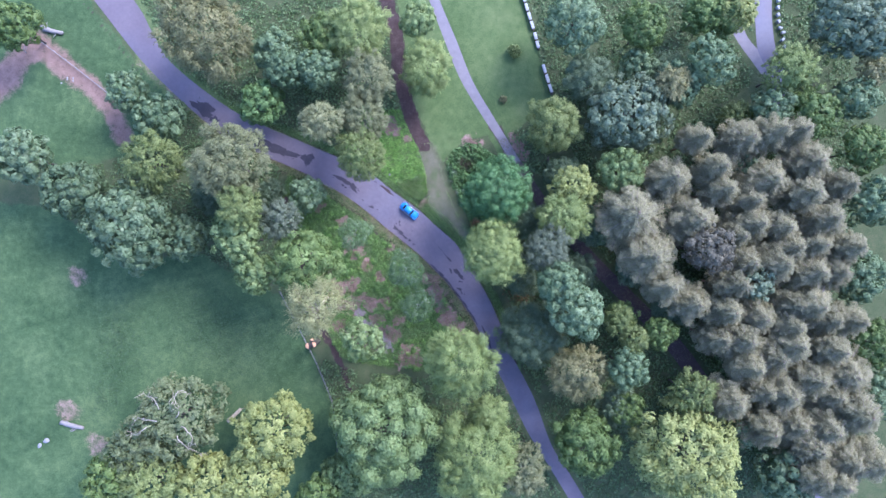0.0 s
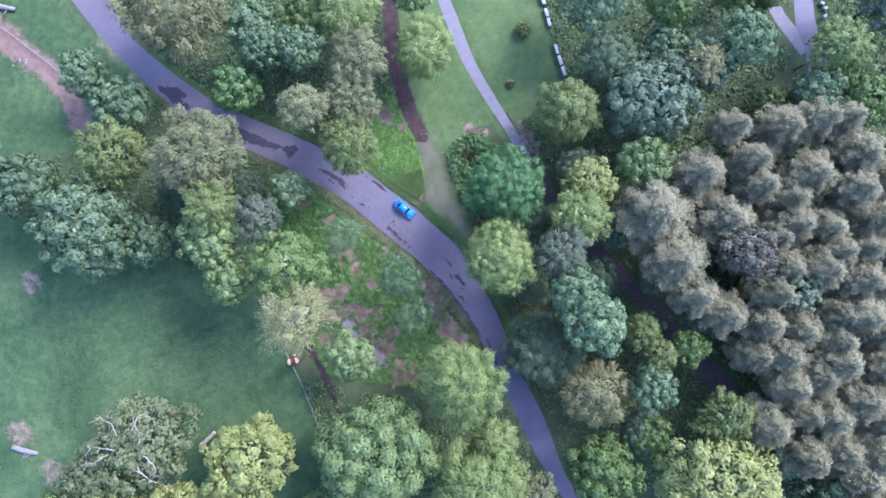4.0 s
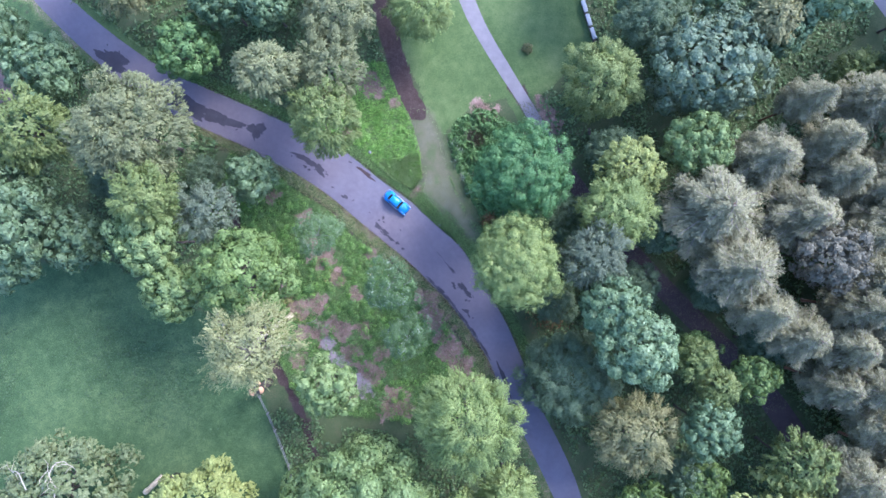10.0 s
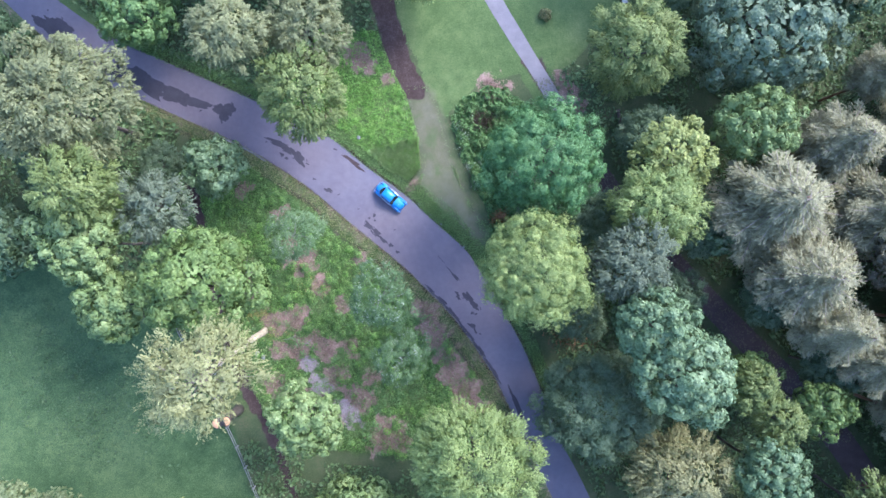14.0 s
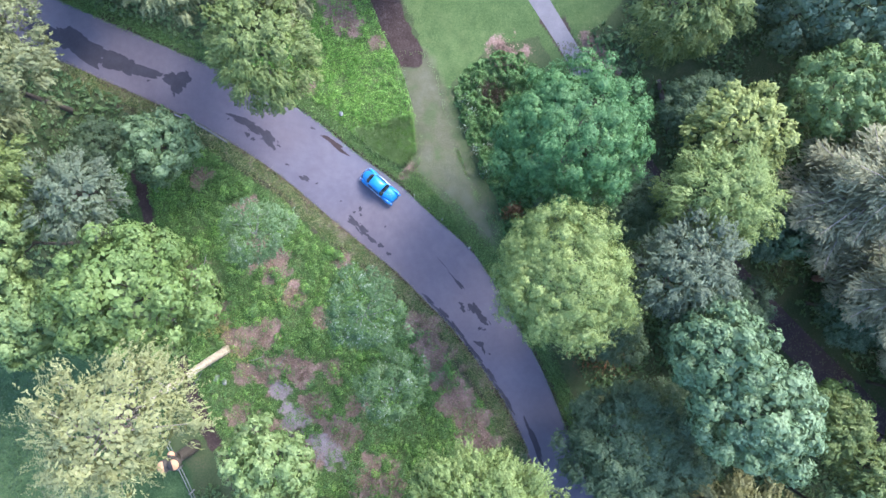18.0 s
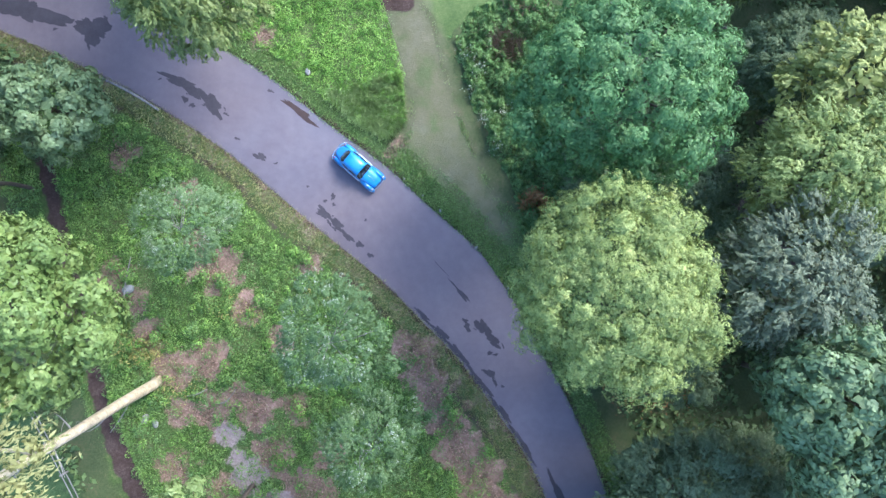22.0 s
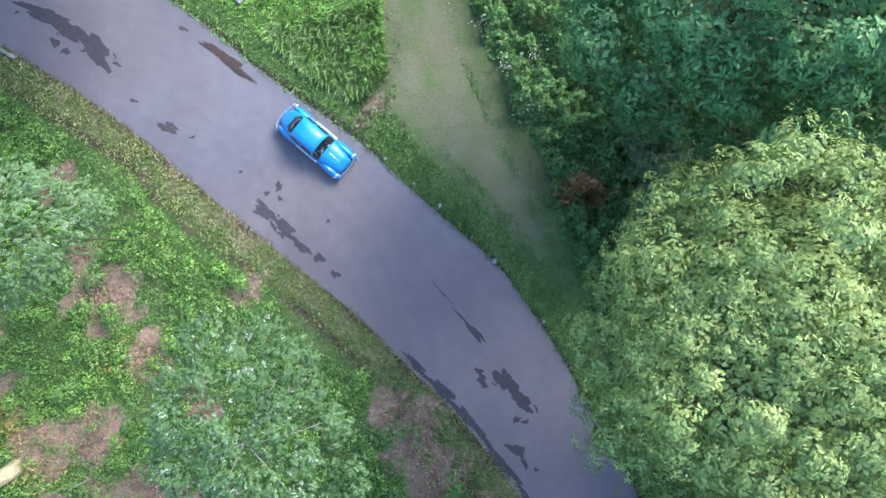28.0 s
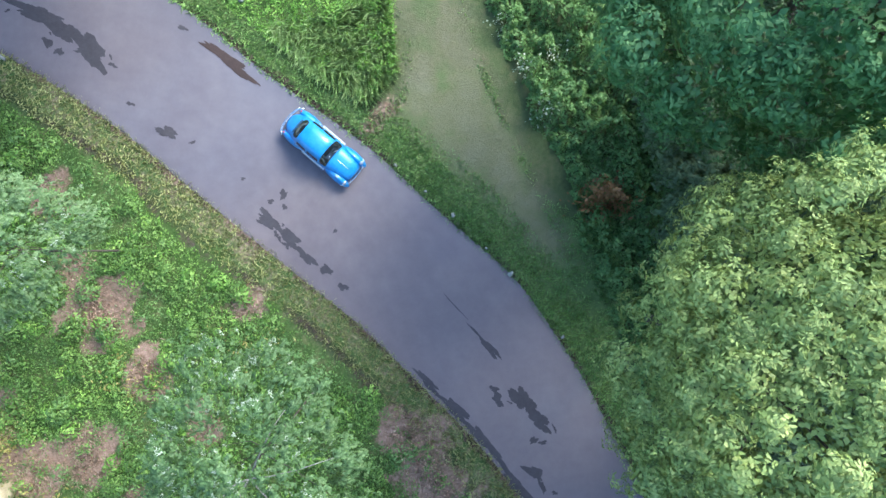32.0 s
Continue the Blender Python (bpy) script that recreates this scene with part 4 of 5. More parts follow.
# (style, x, y, height of the crown's middle, radius)
TREES = [
    ("chest", 14.9, 2.4, 12.3, 5.6), ("light", 14, -7.6, 13.8, 5.05), ("yellow", 25.6, -1.8, 11.5, 4.2), ("gold", 27.4, 3, 11, 3.6), ("willow", 22.7, -7, 13.2, 3.9), ("teal", 24.6, -12.7, 14.6, 3.9),
    ("teal", 27.3, -17.1, 14, 4.6), ("dense", 21.1, -21.7, 6.5, 5.9), ("brown", 28.4, -27.6, 9.2, 4.8), ("teal", 36.1, -26.5, 11.8, 3.5), ("yellow", 8.7, -25.5, 12.6, 5.9), ("lime", -7.4, -22.1, 10.6, 3.8),
    ("beigey", -12.7, -15.6, 23, 4.5), ("oak", -15.8, -9, 14.4, 5.4), ("lime", -24.3, -11.1, 12.8, 3.5), ("lime", -26.8, -5.3, 14, 4), ("olive", -25.8, -0.7, 16.6, 3.5), ("willow", -20.2, -2, 13.8, 3.3),
    ("grey", -28.1, 6.7, 14.6, 6.3), ("teal", -17.3, 2.4, 6.8, 3.3), ("olive", -7.6, 8.3, 12.6, 4), ("grey", -13.5, 13.2, 14.6, 3.4), ("grey", -7.2, 14.3, 11.8, 4.1), ("jade", -24.8, 17.6, 7.4, 4),
    ("silver", -0.3, -10.4, 10.4, 3.1), ("silver", 1.6, -16.6, 8.4, 2.9), ("silver", -8.9, -4.5, 8.6, 2.8), ("olive", 24.6, 13.8, 8, 4.5), ("chest2", 36.8, 15.1, 9.2, 7), ("lime", 35.3, 5.9, 10.6, 4),
    ("teal", 33.2, -4.5, 7.6, 2.2), ("broad", -63.9, 8.4, 10, 4.7), ("broad", -55.6, 3.3, 10, 4.9), ("broad", -45.4, -3.2, 11, 7.6), ("broad", -37.7, -4.8, 8.5, 3.9), ("olive", -41.8, 7.3, 11, 4.7),
    ("teal", -42.2, 15.4, 7, 4.5), ("teal", -47.5, 19.8, 8, 3.5), ("oak", -65.9, 30.5, 9, 4.1), ("brown", -32.9, 28.1, 12, 7.3), ("teal", -19.8, 23.1, 10, 3.6), ("teal", -14.5, 22.8, 10.5, 3.6),
    ("yellow", -7.8, 29.5, 10, 5.1), ("grey", -6.3, 21.0, 11.5, 4.5), ("lime", 1.8, 31.3, 9, 3.0), ("yellow", 3.2, 23.6, 8, 4.4), ("teal", 27.8, 30.3, 11, 5.0), ("oak", 39.5, 30.1, 10, 4.0),
    ("teal", 49.1, 23.4, 13, 4.1), ("teal", 45.4, 20.3, 10, 3.8), ("brown", 43.4, 19.7, 12.5, 2.7), ("teal", 39.0, 24.1, 8, 3.1), ("yellow", 62.8, 22.2, 11.5, 4.1), ("oak", 67.2, 15.2, 10.5, 4.5),
    ("teal", 60.7, 16.0, 10, 3.8), ("chest2", 72.5, 30.7, 11, 5.9), ("chest2", 76.9, 29.0, 12, 5.4), ("brown", 76.9, 22.1, 11, 2.7), ("teal", 74.5, 17.8, 10, 3.8), ("oak", 75.9, 9.4, 10.5, 4.2),
    ("teal", 76.6, 0.4, 10.5, 4.3), ("teal", 75.1, -11.8, 10, 4.2), ("oak", 77.6, -22.9, 10, 4.2), ("teal", 78.3, -31.3, 10, 4.2), ("oak", 29.4, -39.4, 10, 5.6), ("gold", 45.7, -40.6, 12, 8.6),
    ("olive", 35.0, -18.7, 10.5, 2.4), ("olive", 37.5, -22.0, 10.5, 2.4), ("oak", 42.0, -21.0, 10, 2.9), ("olive", 46.7, -30.9, 11, 3.6), ("oak", 36.9, -34.1, 8, 3.1), ("teal", 55.8, -37.7, 9, 2.9),
    ("broad", 63.5, -45.3, 9, 5.3), ("grey", 19.1, -43.7, 10, 4.2), ("yellow", 11.3, -41.5, 11, 7.2), ("yellow", 13.6, -34.3, 10.5, 3.1), ("lime", -3.7, -37.1, 11, 9.4), ("gold", -22.3, -37.0, 10.5, 6.3),
    ("gold", -25.4, -44.9, 10, 6.0), ("gold", -32.9, -46.0, 9.5, 5.5), ("deadtop", -38.0, -34.7, 9.5, 7.5), ("deadtop", -45.1, -40.0, 9, 5.7), ("olive", -42.3, -45.5, 9.5, 5.1), ("oak", -49.8, -45.9, 8.5, 4.8),
    ("lime", -10.8, -45.0, 7, 4.3), ("oak", 49.6, 32.5, 10, 4.0), ("gold", 54.3, 32.1, 11, 3.4), ("olive", 56.3, 15.1, 5.5, 3.2), ("oak", -15.3, -48.6, 9, 4.0),
    ("pinedark", 48.5, -6.9, 14, 4.2), ("chest2", 56.4, -12.6, 13, 2.9),
    ("dense", 20.5, -2, 6, 3.4), ("dense", 18.6, 3.5, 5, 2.8), ("dense", 26.5, 5.5, 6, 3.4), ("dense", 19.6, -12.5, 5.0, 3.0), ("dense", 29, -11, 6, 3.4), ("oak", -29, -2, 8, 3.8),
    ("dense", -33, 3, 6, 4.2), ("dense", -24.5, 3.2, 2.6, 2.4), ("teal", -22, 26, 8, 4.3), ("oak", -14, 29, 8, 4.3), ("dense", 44, 22, 7, 4.8), ("oak", 52, 33, 9, 4.8),
    ("dense", 31, 22, 7, 4.3), ("teal", 57, 8, 7, 3.8), ("dense", 36, -34, 7, 3.8), ("dense", 15.4, -3.2, 3.6, 2.4), ("dense", 14.6, 0.6, 3.4, 2.2), ("dense", 31.5, -3.2, 7, 3.2),
    # Infill trees added along the woodland path to throw shade on it.
    ("dense", 38.5, -10.5, 8, 3.2), ("oak", 36, -18.5, 8, 3.0), ("dense", 44, -17.5, 8, 3.2),
]
# feet of the trunks that lean
LEANING = {(-12.7, -15.6): (-14.1, -14.9), (-7.6, 8.3): (-9.4, 11.0), (-15.8, -9): (-18.2, -10.2), (27.3, -17.1): (29.6, -18.6), (24.6, -12.7): (26.4, -13.6),
           (-20.2, -2): (-22.6, -1.6), (-17.3, 2.4): (-18.9, 3.2)}
for k, (style, x, y, z, r) in enumerate(TREES):
    away = math.hypot(x - 5.7, y + 5.5)
    coarse = 1.0 if away < 33 else 1.12 if away < 45 else 1.3 if away < 62 else 1.5
    broad_tree(style, x, y, z, r, 500 + k, coarse, base=LEANING.get((x, y)))

PINES = [
    (47.3, 10.7, 13.2, 2.6), (43.0, 4.3, 12.4, 3.7), (36.3, -1.6, 13.8, 5.0), (46.9, -2.5, 12.8, 4.2), (51.0, 2.4, 13.2, 3.1), (55.1, 10.6, 12.4, 3.7),
    (59.2, 11.7, 13.8, 3.1), (58.6, 4.0, 12.8, 3.7), (55.9, -3.1, 13.2, 3.5), (65.7, 6.9, 12.4, 4.1), (64.2, 1.7, 13.8, 3.6), (60.5, -3.7, 12.8, 3.3),
    (67.7, -2.3, 13.2, 3.7), (55.8, 0.6, 12.4, 3.3), (39.1, -8.3, 13.8, 4.5), (46.2, -16.0, 12.8, 3.5), (51.6, -17.2, 13.2, 3.2), (57.0, -18.3, 12.4, 3.7),
    (59.4, -9.5, 13.8, 3.6), (54.9, -9.5, 12.8, 3.5), (65.3, -10.8, 13.2, 3.8), (69.4, -10.8, 12.4, 3.3), (64.9, -16.2, 13.8, 3.8), (68.0, -18.5, 12.8, 3.3),
    (54.1, -21.8, 13.2, 3.8), (59.5, -24.8, 12.4, 4.1), (61.8, -22.4, 13.8, 3.5), (61.1, -30.6, 12.8, 4.1), (65.3, -28.0, 13.2, 3.8), (71.3, -27.6, 12.4, 4.8),
    (72.3, -33.5, 13.8, 4.5), (68.0, -36.2, 12.8, 4.1), (52.3, -31.7, 13.2, 3.5), (65.7, -39.4, 12.4, 4.2), (74.7, -41.4, 13.8, 3.8), (71.0, -41.2, 12.8, 3.7),
    (55.4, -26.1, 13.2, 3.3), (62.5, -16.1, 12.4, 3.1), (68.3, -23.3, 13.8, 3.3), (53.3, -5.1, 12.8, 2.8), (61.8, -6.9, 13.2, 3.1),
    (66.0, -6.5, 13, 3.3), (68.9, -30.9, 12.2, 3.5), (68.9, -44.5, 13.6, 3.8), (57.8, -36.4, 13, 3.5), (63.0, -35.7, 12.2, 3.7), (65.7, -43.5, 13.6, 3.8),
    (50.3, 5.9, 13, 2.9), (57.7, -30.0, 12.2, 3.3), (52.9, -12.8, 13.6, 3.1), (63.3, 11.9, 13, 3.1), (71.1, 3.2, 12.2, 3.1), (71.2, -6.9, 13.6, 3.1),
    (61.9, -19.7, 13, 3.1), (50.8, -21.7, 12.2, 3.0), (42.0, -13.3, 13.6, 3.1), (72.0, -18.8, 13, 2.9),
]


def pine_tree(seed):
    rng = np.random.default_rng(seed)
    tree = thing("pine_tree", pose(0, 0, 0), "tall larch with a brownish feathery crown", "tree", "larches in the plantation")
    foot, tip, span = larch_boughs(rng, 3.6, 9.4, 120)
    base = np.array((0, 0, 7.6))
    link_mesh("crown", quads("crown", larch_leaves(rng, foot, tip, span, 23000) + base), LEAF["pine"], tree)
    bm = bmesh.new()
    for a, b in zip(foot, tip):
        mid = a + (b - a) * 0.55 + (0, 0, 0.05)
        tube(bm, [a + base, mid + base, b + base - (0, 0, 0.2)], [0.035, 0.026, 0.010], 4, False)
    part("branchwork", bm, TWIG, tree, "grey-brown bare boughs")
    part("trunk", trunk_mesh(rng, 16.9, 0.17, []), BARK_PINE, tree)
    return tree


kinds = []
for k, (x, y, z, r) in enumerate(PINES):
    turn = (k * 77) % 360
    m = pose(x, y, 0, 0, 0, turn)
    if k < 7:
        t = pine_tree(900 + k)
        t.matrix_world = m
        kinds.append(t)
    else:
        t = copy_thing(kinds[k % 7], m)
    t.scale = (r / 3.05, r / 3.05, z / 13.0)


def dead_branches(x, y, z, r):
    tree = min((o for o in scene.objects if o.name.startswith("broadleaf_tree")), key=lambda o: (o.location.xy - Vector((x, y))).length)
    rng = np.random.default_rng(5)

    def over(p, clear):
        return Vector((p[0], p[1], z + 0.85 * r * math.sqrt(max(1 - (p[0] ** 2 + p[1] ** 2) / r**2, 0.04)) + clear))

    for k in range(7):
        a = radians(-40 + 225 * k / 6)
        p = np.array([math.cos(a), math.sin(a)]) * r * rng.uniform(0.08, 0.4)
        way = np.array([math.cos(a), math.sin(a)])
        pts = [over(p, 0.0)]
        for j in range(8):
            way = unit(way + rng.normal(0, 0.38, 2))
            p = p + way * r * rng.uniform(0.06, 0.11)
            pts.append(over(p, 0.3 + 0.08 * j))
        bm = bmesh.new()
        tube(bm, pts, list(np.linspace(0.075, 0.015, 9)), 6)
        for j in range(7):
            b = pts[int(rng.integers(2, 8))]
            mid = b + Vector(rng.normal(0, 0.4, 3)) + Vector((0, 0, 0.25))
            tube(bm, [b, mid, mid + Vector(rng.normal(0, 0.4, 3)) + Vector((0, 0, 0.2))], [0.04, 0.028, 0.012], 5)
        part("dead_branch", bm, BLEACHED, tree, "bleached bare dead branch")


dead_branches(-38.0, -34.7, 9.5, 7.5)


# ---- the parked car ----
def car_paint():
    m, n, l, b = material("blue car paint")
    p = n.new("ShaderNodeTexCoord").outputs["Object"]
    dust = noise_node(n, l, 9.0, 5.0, 0.6, p)
    l.new(ramp(n, l, dust, [(0.35, (0.022, 0.20, 0.54)), (0.7, (0.036, 0.25, 0.62))]), b.inputs["Base Color"])
    b.inputs["Metallic"].default_value = 0.15
    b.inputs["Roughness"].default_value = 0.5
    b.inputs["Coat Weight"].default_value = 0.8
    b.inputs["Coat Roughness"].default_value = 0.26
    return m


PAINT = car_paint()
CHROME = plain("chrome", (0.82, 0.83, 0.85), 0.14, 1.0, 0.05, 3.0, 0.0)
RUBBER = plain("tyre rubber", (0.025, 0.025, 0.027), 0.75, 0, 0.3, 9.0, 0.2)
TRIM = plain("pale sill trim", (0.42, 0.45, 0.50), 0.4, 0.2, 0.1, 5.0, 0.0)
GLASS = plain("tinted window glass", (0.012, 0.016, 0.022), 0.06, 0, 0.1, 2.0, 0.0, 0.6)
LENS = plain("headlamp lens", (0.34, 0.38, 0.44), 0.12, 0.3, 0.05, 4.0, 0.0, 0.8)
REDLENS = plain("red lamp lens", (0.42, 0.02, 0.02), 0.2, 0, 0.1, 4.0, 0.0, 0.8)

HULL = spline([(1.80, 0.22, 0.60), (1.74, 0.38, 0.70), (1.5, 0.50, 0.84), (1.2, 0.56, 0.93), (0.92, 0.61, 1.00), (0.74, 0.64, 1.05), (0.56, 0.66, 1.18), (0.36, 0.67, 1.37),
               (0.15, 0.67, 1.455), (-0.1, 0.67, 1.49), (-0.4, 0.67, 1.48), (-0.7, 0.66, 1.41), (-1.0, 0.63, 1.26), (-1.3, 0.58, 1.04), (-1.6, 0.48, 0.80), (-1.8, 0.34, 0.60), (-1.88, 0.18, 0.50)], 80)


def hull(x, phi, off=0.0):
    w, top = np.interp(-x, -HULL[:, 0], HULL[:, 1]), np.interp(-x, -HULL[:, 0], HULL[:, 2])
    e = 2 / 2.9
    c, s = math.cos(phi), math.sin(phi)
    y, z = math.copysign(abs(c) ** e, c), abs(s) ** e
    return Vector((x, (w + off) * y, 0.30 + (top - 0.30 + off) * z))


def hull_patch(x0, x1, p0, p1, off, square=0.5, n=14):
    """A rounded panel that follows the car's hull."""
    bm = bmesh.new()
    rows = []
    for i in range(n + 1):
        row = []
        for j in range(n + 1):
            s, t = 2 * i / n - 1, 2 * j / n - 1
            u, v = s * math.sqrt(1 - square * t * t / 2), t * math.sqrt(1 - square * s * s / 2)
            row.append(bm.verts.new(hull((x0 + x1) / 2 + u * (x1 - x0) / 2, radians((p0 + p1) / 2 + v * (p1 - p0) / 2), off)))
        rows.append(row)
    for a, b in zip(rows, rows[1:]):
        for j in range(n):
            bm.faces.new((a[j], a[j + 1], b[j + 1], b[j]))
    return bm


def ellipsoid(bm, c, r, cut=None, turn=0.0):
    got = bmesh.ops.create_uvsphere(bm, u_segments=28, v_segments=16, radius=1, matrix=Matrix.Translation(c) @ Matrix.Rotation(radians(turn), 4, "Z") @ Matrix.Diagonal((*r, 1)))
    if cut is not None:
        dead = [v for v in got["verts"] if v.co.z < cut]
        bmesh.ops.delete(bm, geom=dead, context="VERTS")


def ring(bm, c, axis, major, minor, seg=28, sides=8):
    pts, radii = [], []
    for k in range(seg + 1):
        a = 2 * math.pi * k / seg
        d = (math.cos(a) * major, math.sin(a) * major)
        pts.append((c[0] + d[0], c[1], c[2] + d[1]) if axis == "y" else (c[0], c[1] + d[0], c[2] + d[1]))
        radii.append(minor)
    tube(bm, pts, radii, sides, False)


def build_car():
    car = thing("car", pose(-0.13, -0.12, 0.035, 0, 0, -40.8), "blue classic beetle-shaped car with chrome bumpers, parked on the road", "car")
    bm = bmesh.new()
    rows = [[bm.verts.new(hull(h[0], radians(a))) for a in range(0, 181, 6)] for h in HULL]
    for a, b in zip(rows, rows[1:]):
        for j in range(len(a) - 1):
            bm.faces.new((a[j], a[j + 1], b[j + 1], b[j]))
    bm.faces.new(rows[0])
    bm.faces.new(rows[-1])
    body = part("body", bm, PAINT, car)
    bm = bmesh.new()
    box(bm, -1.75, 1.6, -0.5, 0.5, 0.2, 0.32, 0.02)
    part("floor_pan", bm, RUBBER, car)
    part("windscreen", hull_patch(0.40, 0.72, 33, 147, 0.007, 0.35), GLASS, car, "dark curved windscreen")
    part("rear_window", hull_patch(-1.20, -0.88, 52, 128, 0.007, 0.7), GLASS, car, "dark oval rear window")
    for s in (0, 1):
        for x0, x1 in ((-0.26, 0.34), (-0.86, -0.32)):
            a, b = (24, 44) if s else (136, 156)
            part("side_window", hull_patch(x0, x1, a, b, 0.006, 0.4), GLASS, car, "dark side window")
        a, b = (3, 23) if s else (157, 177)
        door = part("door", hull_patch(-0.30, 0.42, a, b, 0.008, 0.25), PAINT, car)
        bm = bmesh.new()
        p = hull(-0.2, radians(20 if s else 160), 0.03)
        tube(bm, [p + Vector((-0.06, 0, 0)), p + Vector((0.08, 0, 0))], [0.012, 0.012], 6)
        part("door_handle", bm, CHROME, door, "chrome door handle")
    bonnet = part("bonnet", hull_patch(0.86, 1.70, 38, 142, 0.010, 0.55), PAINT, car)
    bm = bmesh.new()
    tube(bm, [hull(x, math.pi / 2, 0.018) for x in np.linspace(0.9, 1.55, 9)], [0.012] * 9, 6)
    part("bonnet_strip", bm, CHROME, bonnet, "thin chrome bonnet strip")
    lid = part("engine_lid", hull_patch(-1.76, -1.28, 52, 128, 0.010, 0.55), PAINT, car)
    for k in range(5):
        bm = bmesh.new()
        x = -1.30 + 0.018 * k + 0.02
        tube(bm, [hull(x, radians(a), 0.016) for a in (66, 78, 90, 102, 114)], [0.005] * 5, 5)
        part("vent_slat", bm, RUBBER, lid)
    for sy in (-1, 1):
        bm = bmesh.new()
        ellipsoid(bm, (1.22, sy * 0.56, 0.26), (0.70, 0.225, 0.50), 0.24)
        fender = part("front_wing", bm, PAINT, car)
        bm = bmesh.new()
        ellipsoid(bm, (1.71, sy * 0.565, 0.55), (0.09, 0.10, 0.105))
        lamp = part("headlamp", bm, LENS, fender, "round glass headlamp")
        bm = bmesh.new()
        ring(bm, (1.73, sy * 0.565, 0.55), "x", 0.1, 0.011)
        part("headlamp_ring", bm, CHROME, car, "chrome headlamp ring")
        bm = bmesh.new()
        ellipsoid(bm, (1.32, sy * 0.58, 0.765), (0.07, 0.03, 0.03))
        part("indicator", bm, LENS, fender, "small chrome indicator")
        bm = bmesh.new()
        ellipsoid(bm, (-1.16, sy * 0.57, 0.26), (0.66, 0.215, 0.50), 0.24)
        rear = part("rear_wing", bm, PAINT, car)
        bm = bmesh.new()
        ellipsoid(bm, (-1.66, sy * 0.58, 0.56), (0.05, 0.045, 0.075))
        part("tail_lamp", bm, REDLENS, rear, "red tail lamp")
        bm = bmesh.new()
        box(bm, -0.62, 0.62, sy * 0.70 - 0.055, sy * 0.70 + 0.055, 0.27, 0.31, 0.015)
        part("running_board", bm, TRIM, car, "pale running board")
        bm = bmesh.new()
        tube(bm, [hull(x, radians(2 if sy > 0 else 178), 0.012) + Vector((0, 0, 0.42)) for x in np.linspace(-0.95, 0.8, 8)], [0.012] * 8, 6)
        part("side_strip", bm, CHROME, car, "chrome waist strip")
        bm = bmesh.new()
        tube(bm, [hull(0.76, radians(90 - sy * 26), 0.03), hull(0.62, radians(90 - sy * 4), 0.03)], [0.010, 0.006], 5)
        part("wiper", bm, CHROME, car, "thin windscreen wiper")
        for x in (1.20, -1.20):
            bm = bmesh.new()
            ring(bm, (x, sy * 0.62, 0.315), "y", 0.235, 0.08, 30, 10)
            wheel = part("wheel", bm, RUBBER, car, "black tyred wheel")
            bm = bmesh.new()
            ellipsoid(bm, (x, sy * 0.64, 0.315), (0.17, 0.06, 0.17))
            part("hubcap", bm, CHROME, wheel, "chrome hubcap")
    for x, bow in ((1.76, 0.14), (-1.80, -0.14)):
        bm = bmesh.new()
        pts = [(x + bow * (1 - (y / 0.76) ** 2) - (0.12 if x > 0 else -0.12) * (abs(y) / 0.76) ** 6, y, 0.44) for y in np.linspace(-0.76, 0.76, 17)]
        tube(bm, pts, [0.024] * 17, 8)
        bumper = part("bumper", bm, CHROME, car, "curved chrome bumper")
        for y in (-0.36, 0.36):
            bm = bmesh.new()
            px = x + bow * (1 - (y / 0.76) ** 2)
            tube(bm, [(px, y, 0.34), (px + 0.04 * math.copysign(1, x), y, 0.45), (px, y, 0.60)], [0.024, 0.03, 0.02], 8)
            part("overrider", bm, CHROME, bumper)
        if x < 0:
            bm = bmesh.new()
            tube(bm, [(px_, y_, 0.62) for px_, y_, _ in pts[1:-1]], [0.018] * 15, 6)
            part("bumper_rail", bm, CHROME, bumper, "thin chrome rail above the bumper")
    bm = bmesh.new()
    box(bm, -1.895, -1.88, -0.2, 0.2, 0.48, 0.58, 0.004)
    part("number_plate", bm, TRIM, car, "plain pale number plate")
    return car


build_car()


# ---- low growth ----
def sample(rng, poly, n):
    p = np.array(poly, float)
    lo, hi = p.min(0), p.max(0)
    got = np.zeros((0, 2))
    while len(got) < n:
        q = rng.uniform(lo, hi, (2 * n, 2))
        got = np.vstack([got, q[inside(poly, q[:, 0], q[:, 1])]])
    return got[:n]


def thinned(rng, xy, gaps=1.0, verge=1.6):
    """Leaves out paving, verges and bare patches."""
    x, y = xy.T
    keep = paved_far(x, y) < -verge - 0.12 - 0.4 * waves(x, y, 5, 21) + 0.25 * waves(x, y, 0.9, 51)
    for bx, by, r in BARE + PALE:
        keep &= (np.hypot(x - bx, y - by) > r * (1.0 + 0.5 * waves(x, y, 1.6, 31) + 0.4 * waves(x, y, 0.8, 35))) | (rng.random(len(x)) < 0.12 + 0.9 * np.clip(waves(x, y, 0.7, 57), 0, 1))
    keep &= edge_far(WOOD_TRACK, x, y, False) > 0.7
    keep &= rng.random(len(x)) < np.clip(0.72 + gaps * waves(x, y, 3.5, 52) + 0.55 * waves(x, y, 0.9, 58), 0.06, 1)
    return xy[keep]


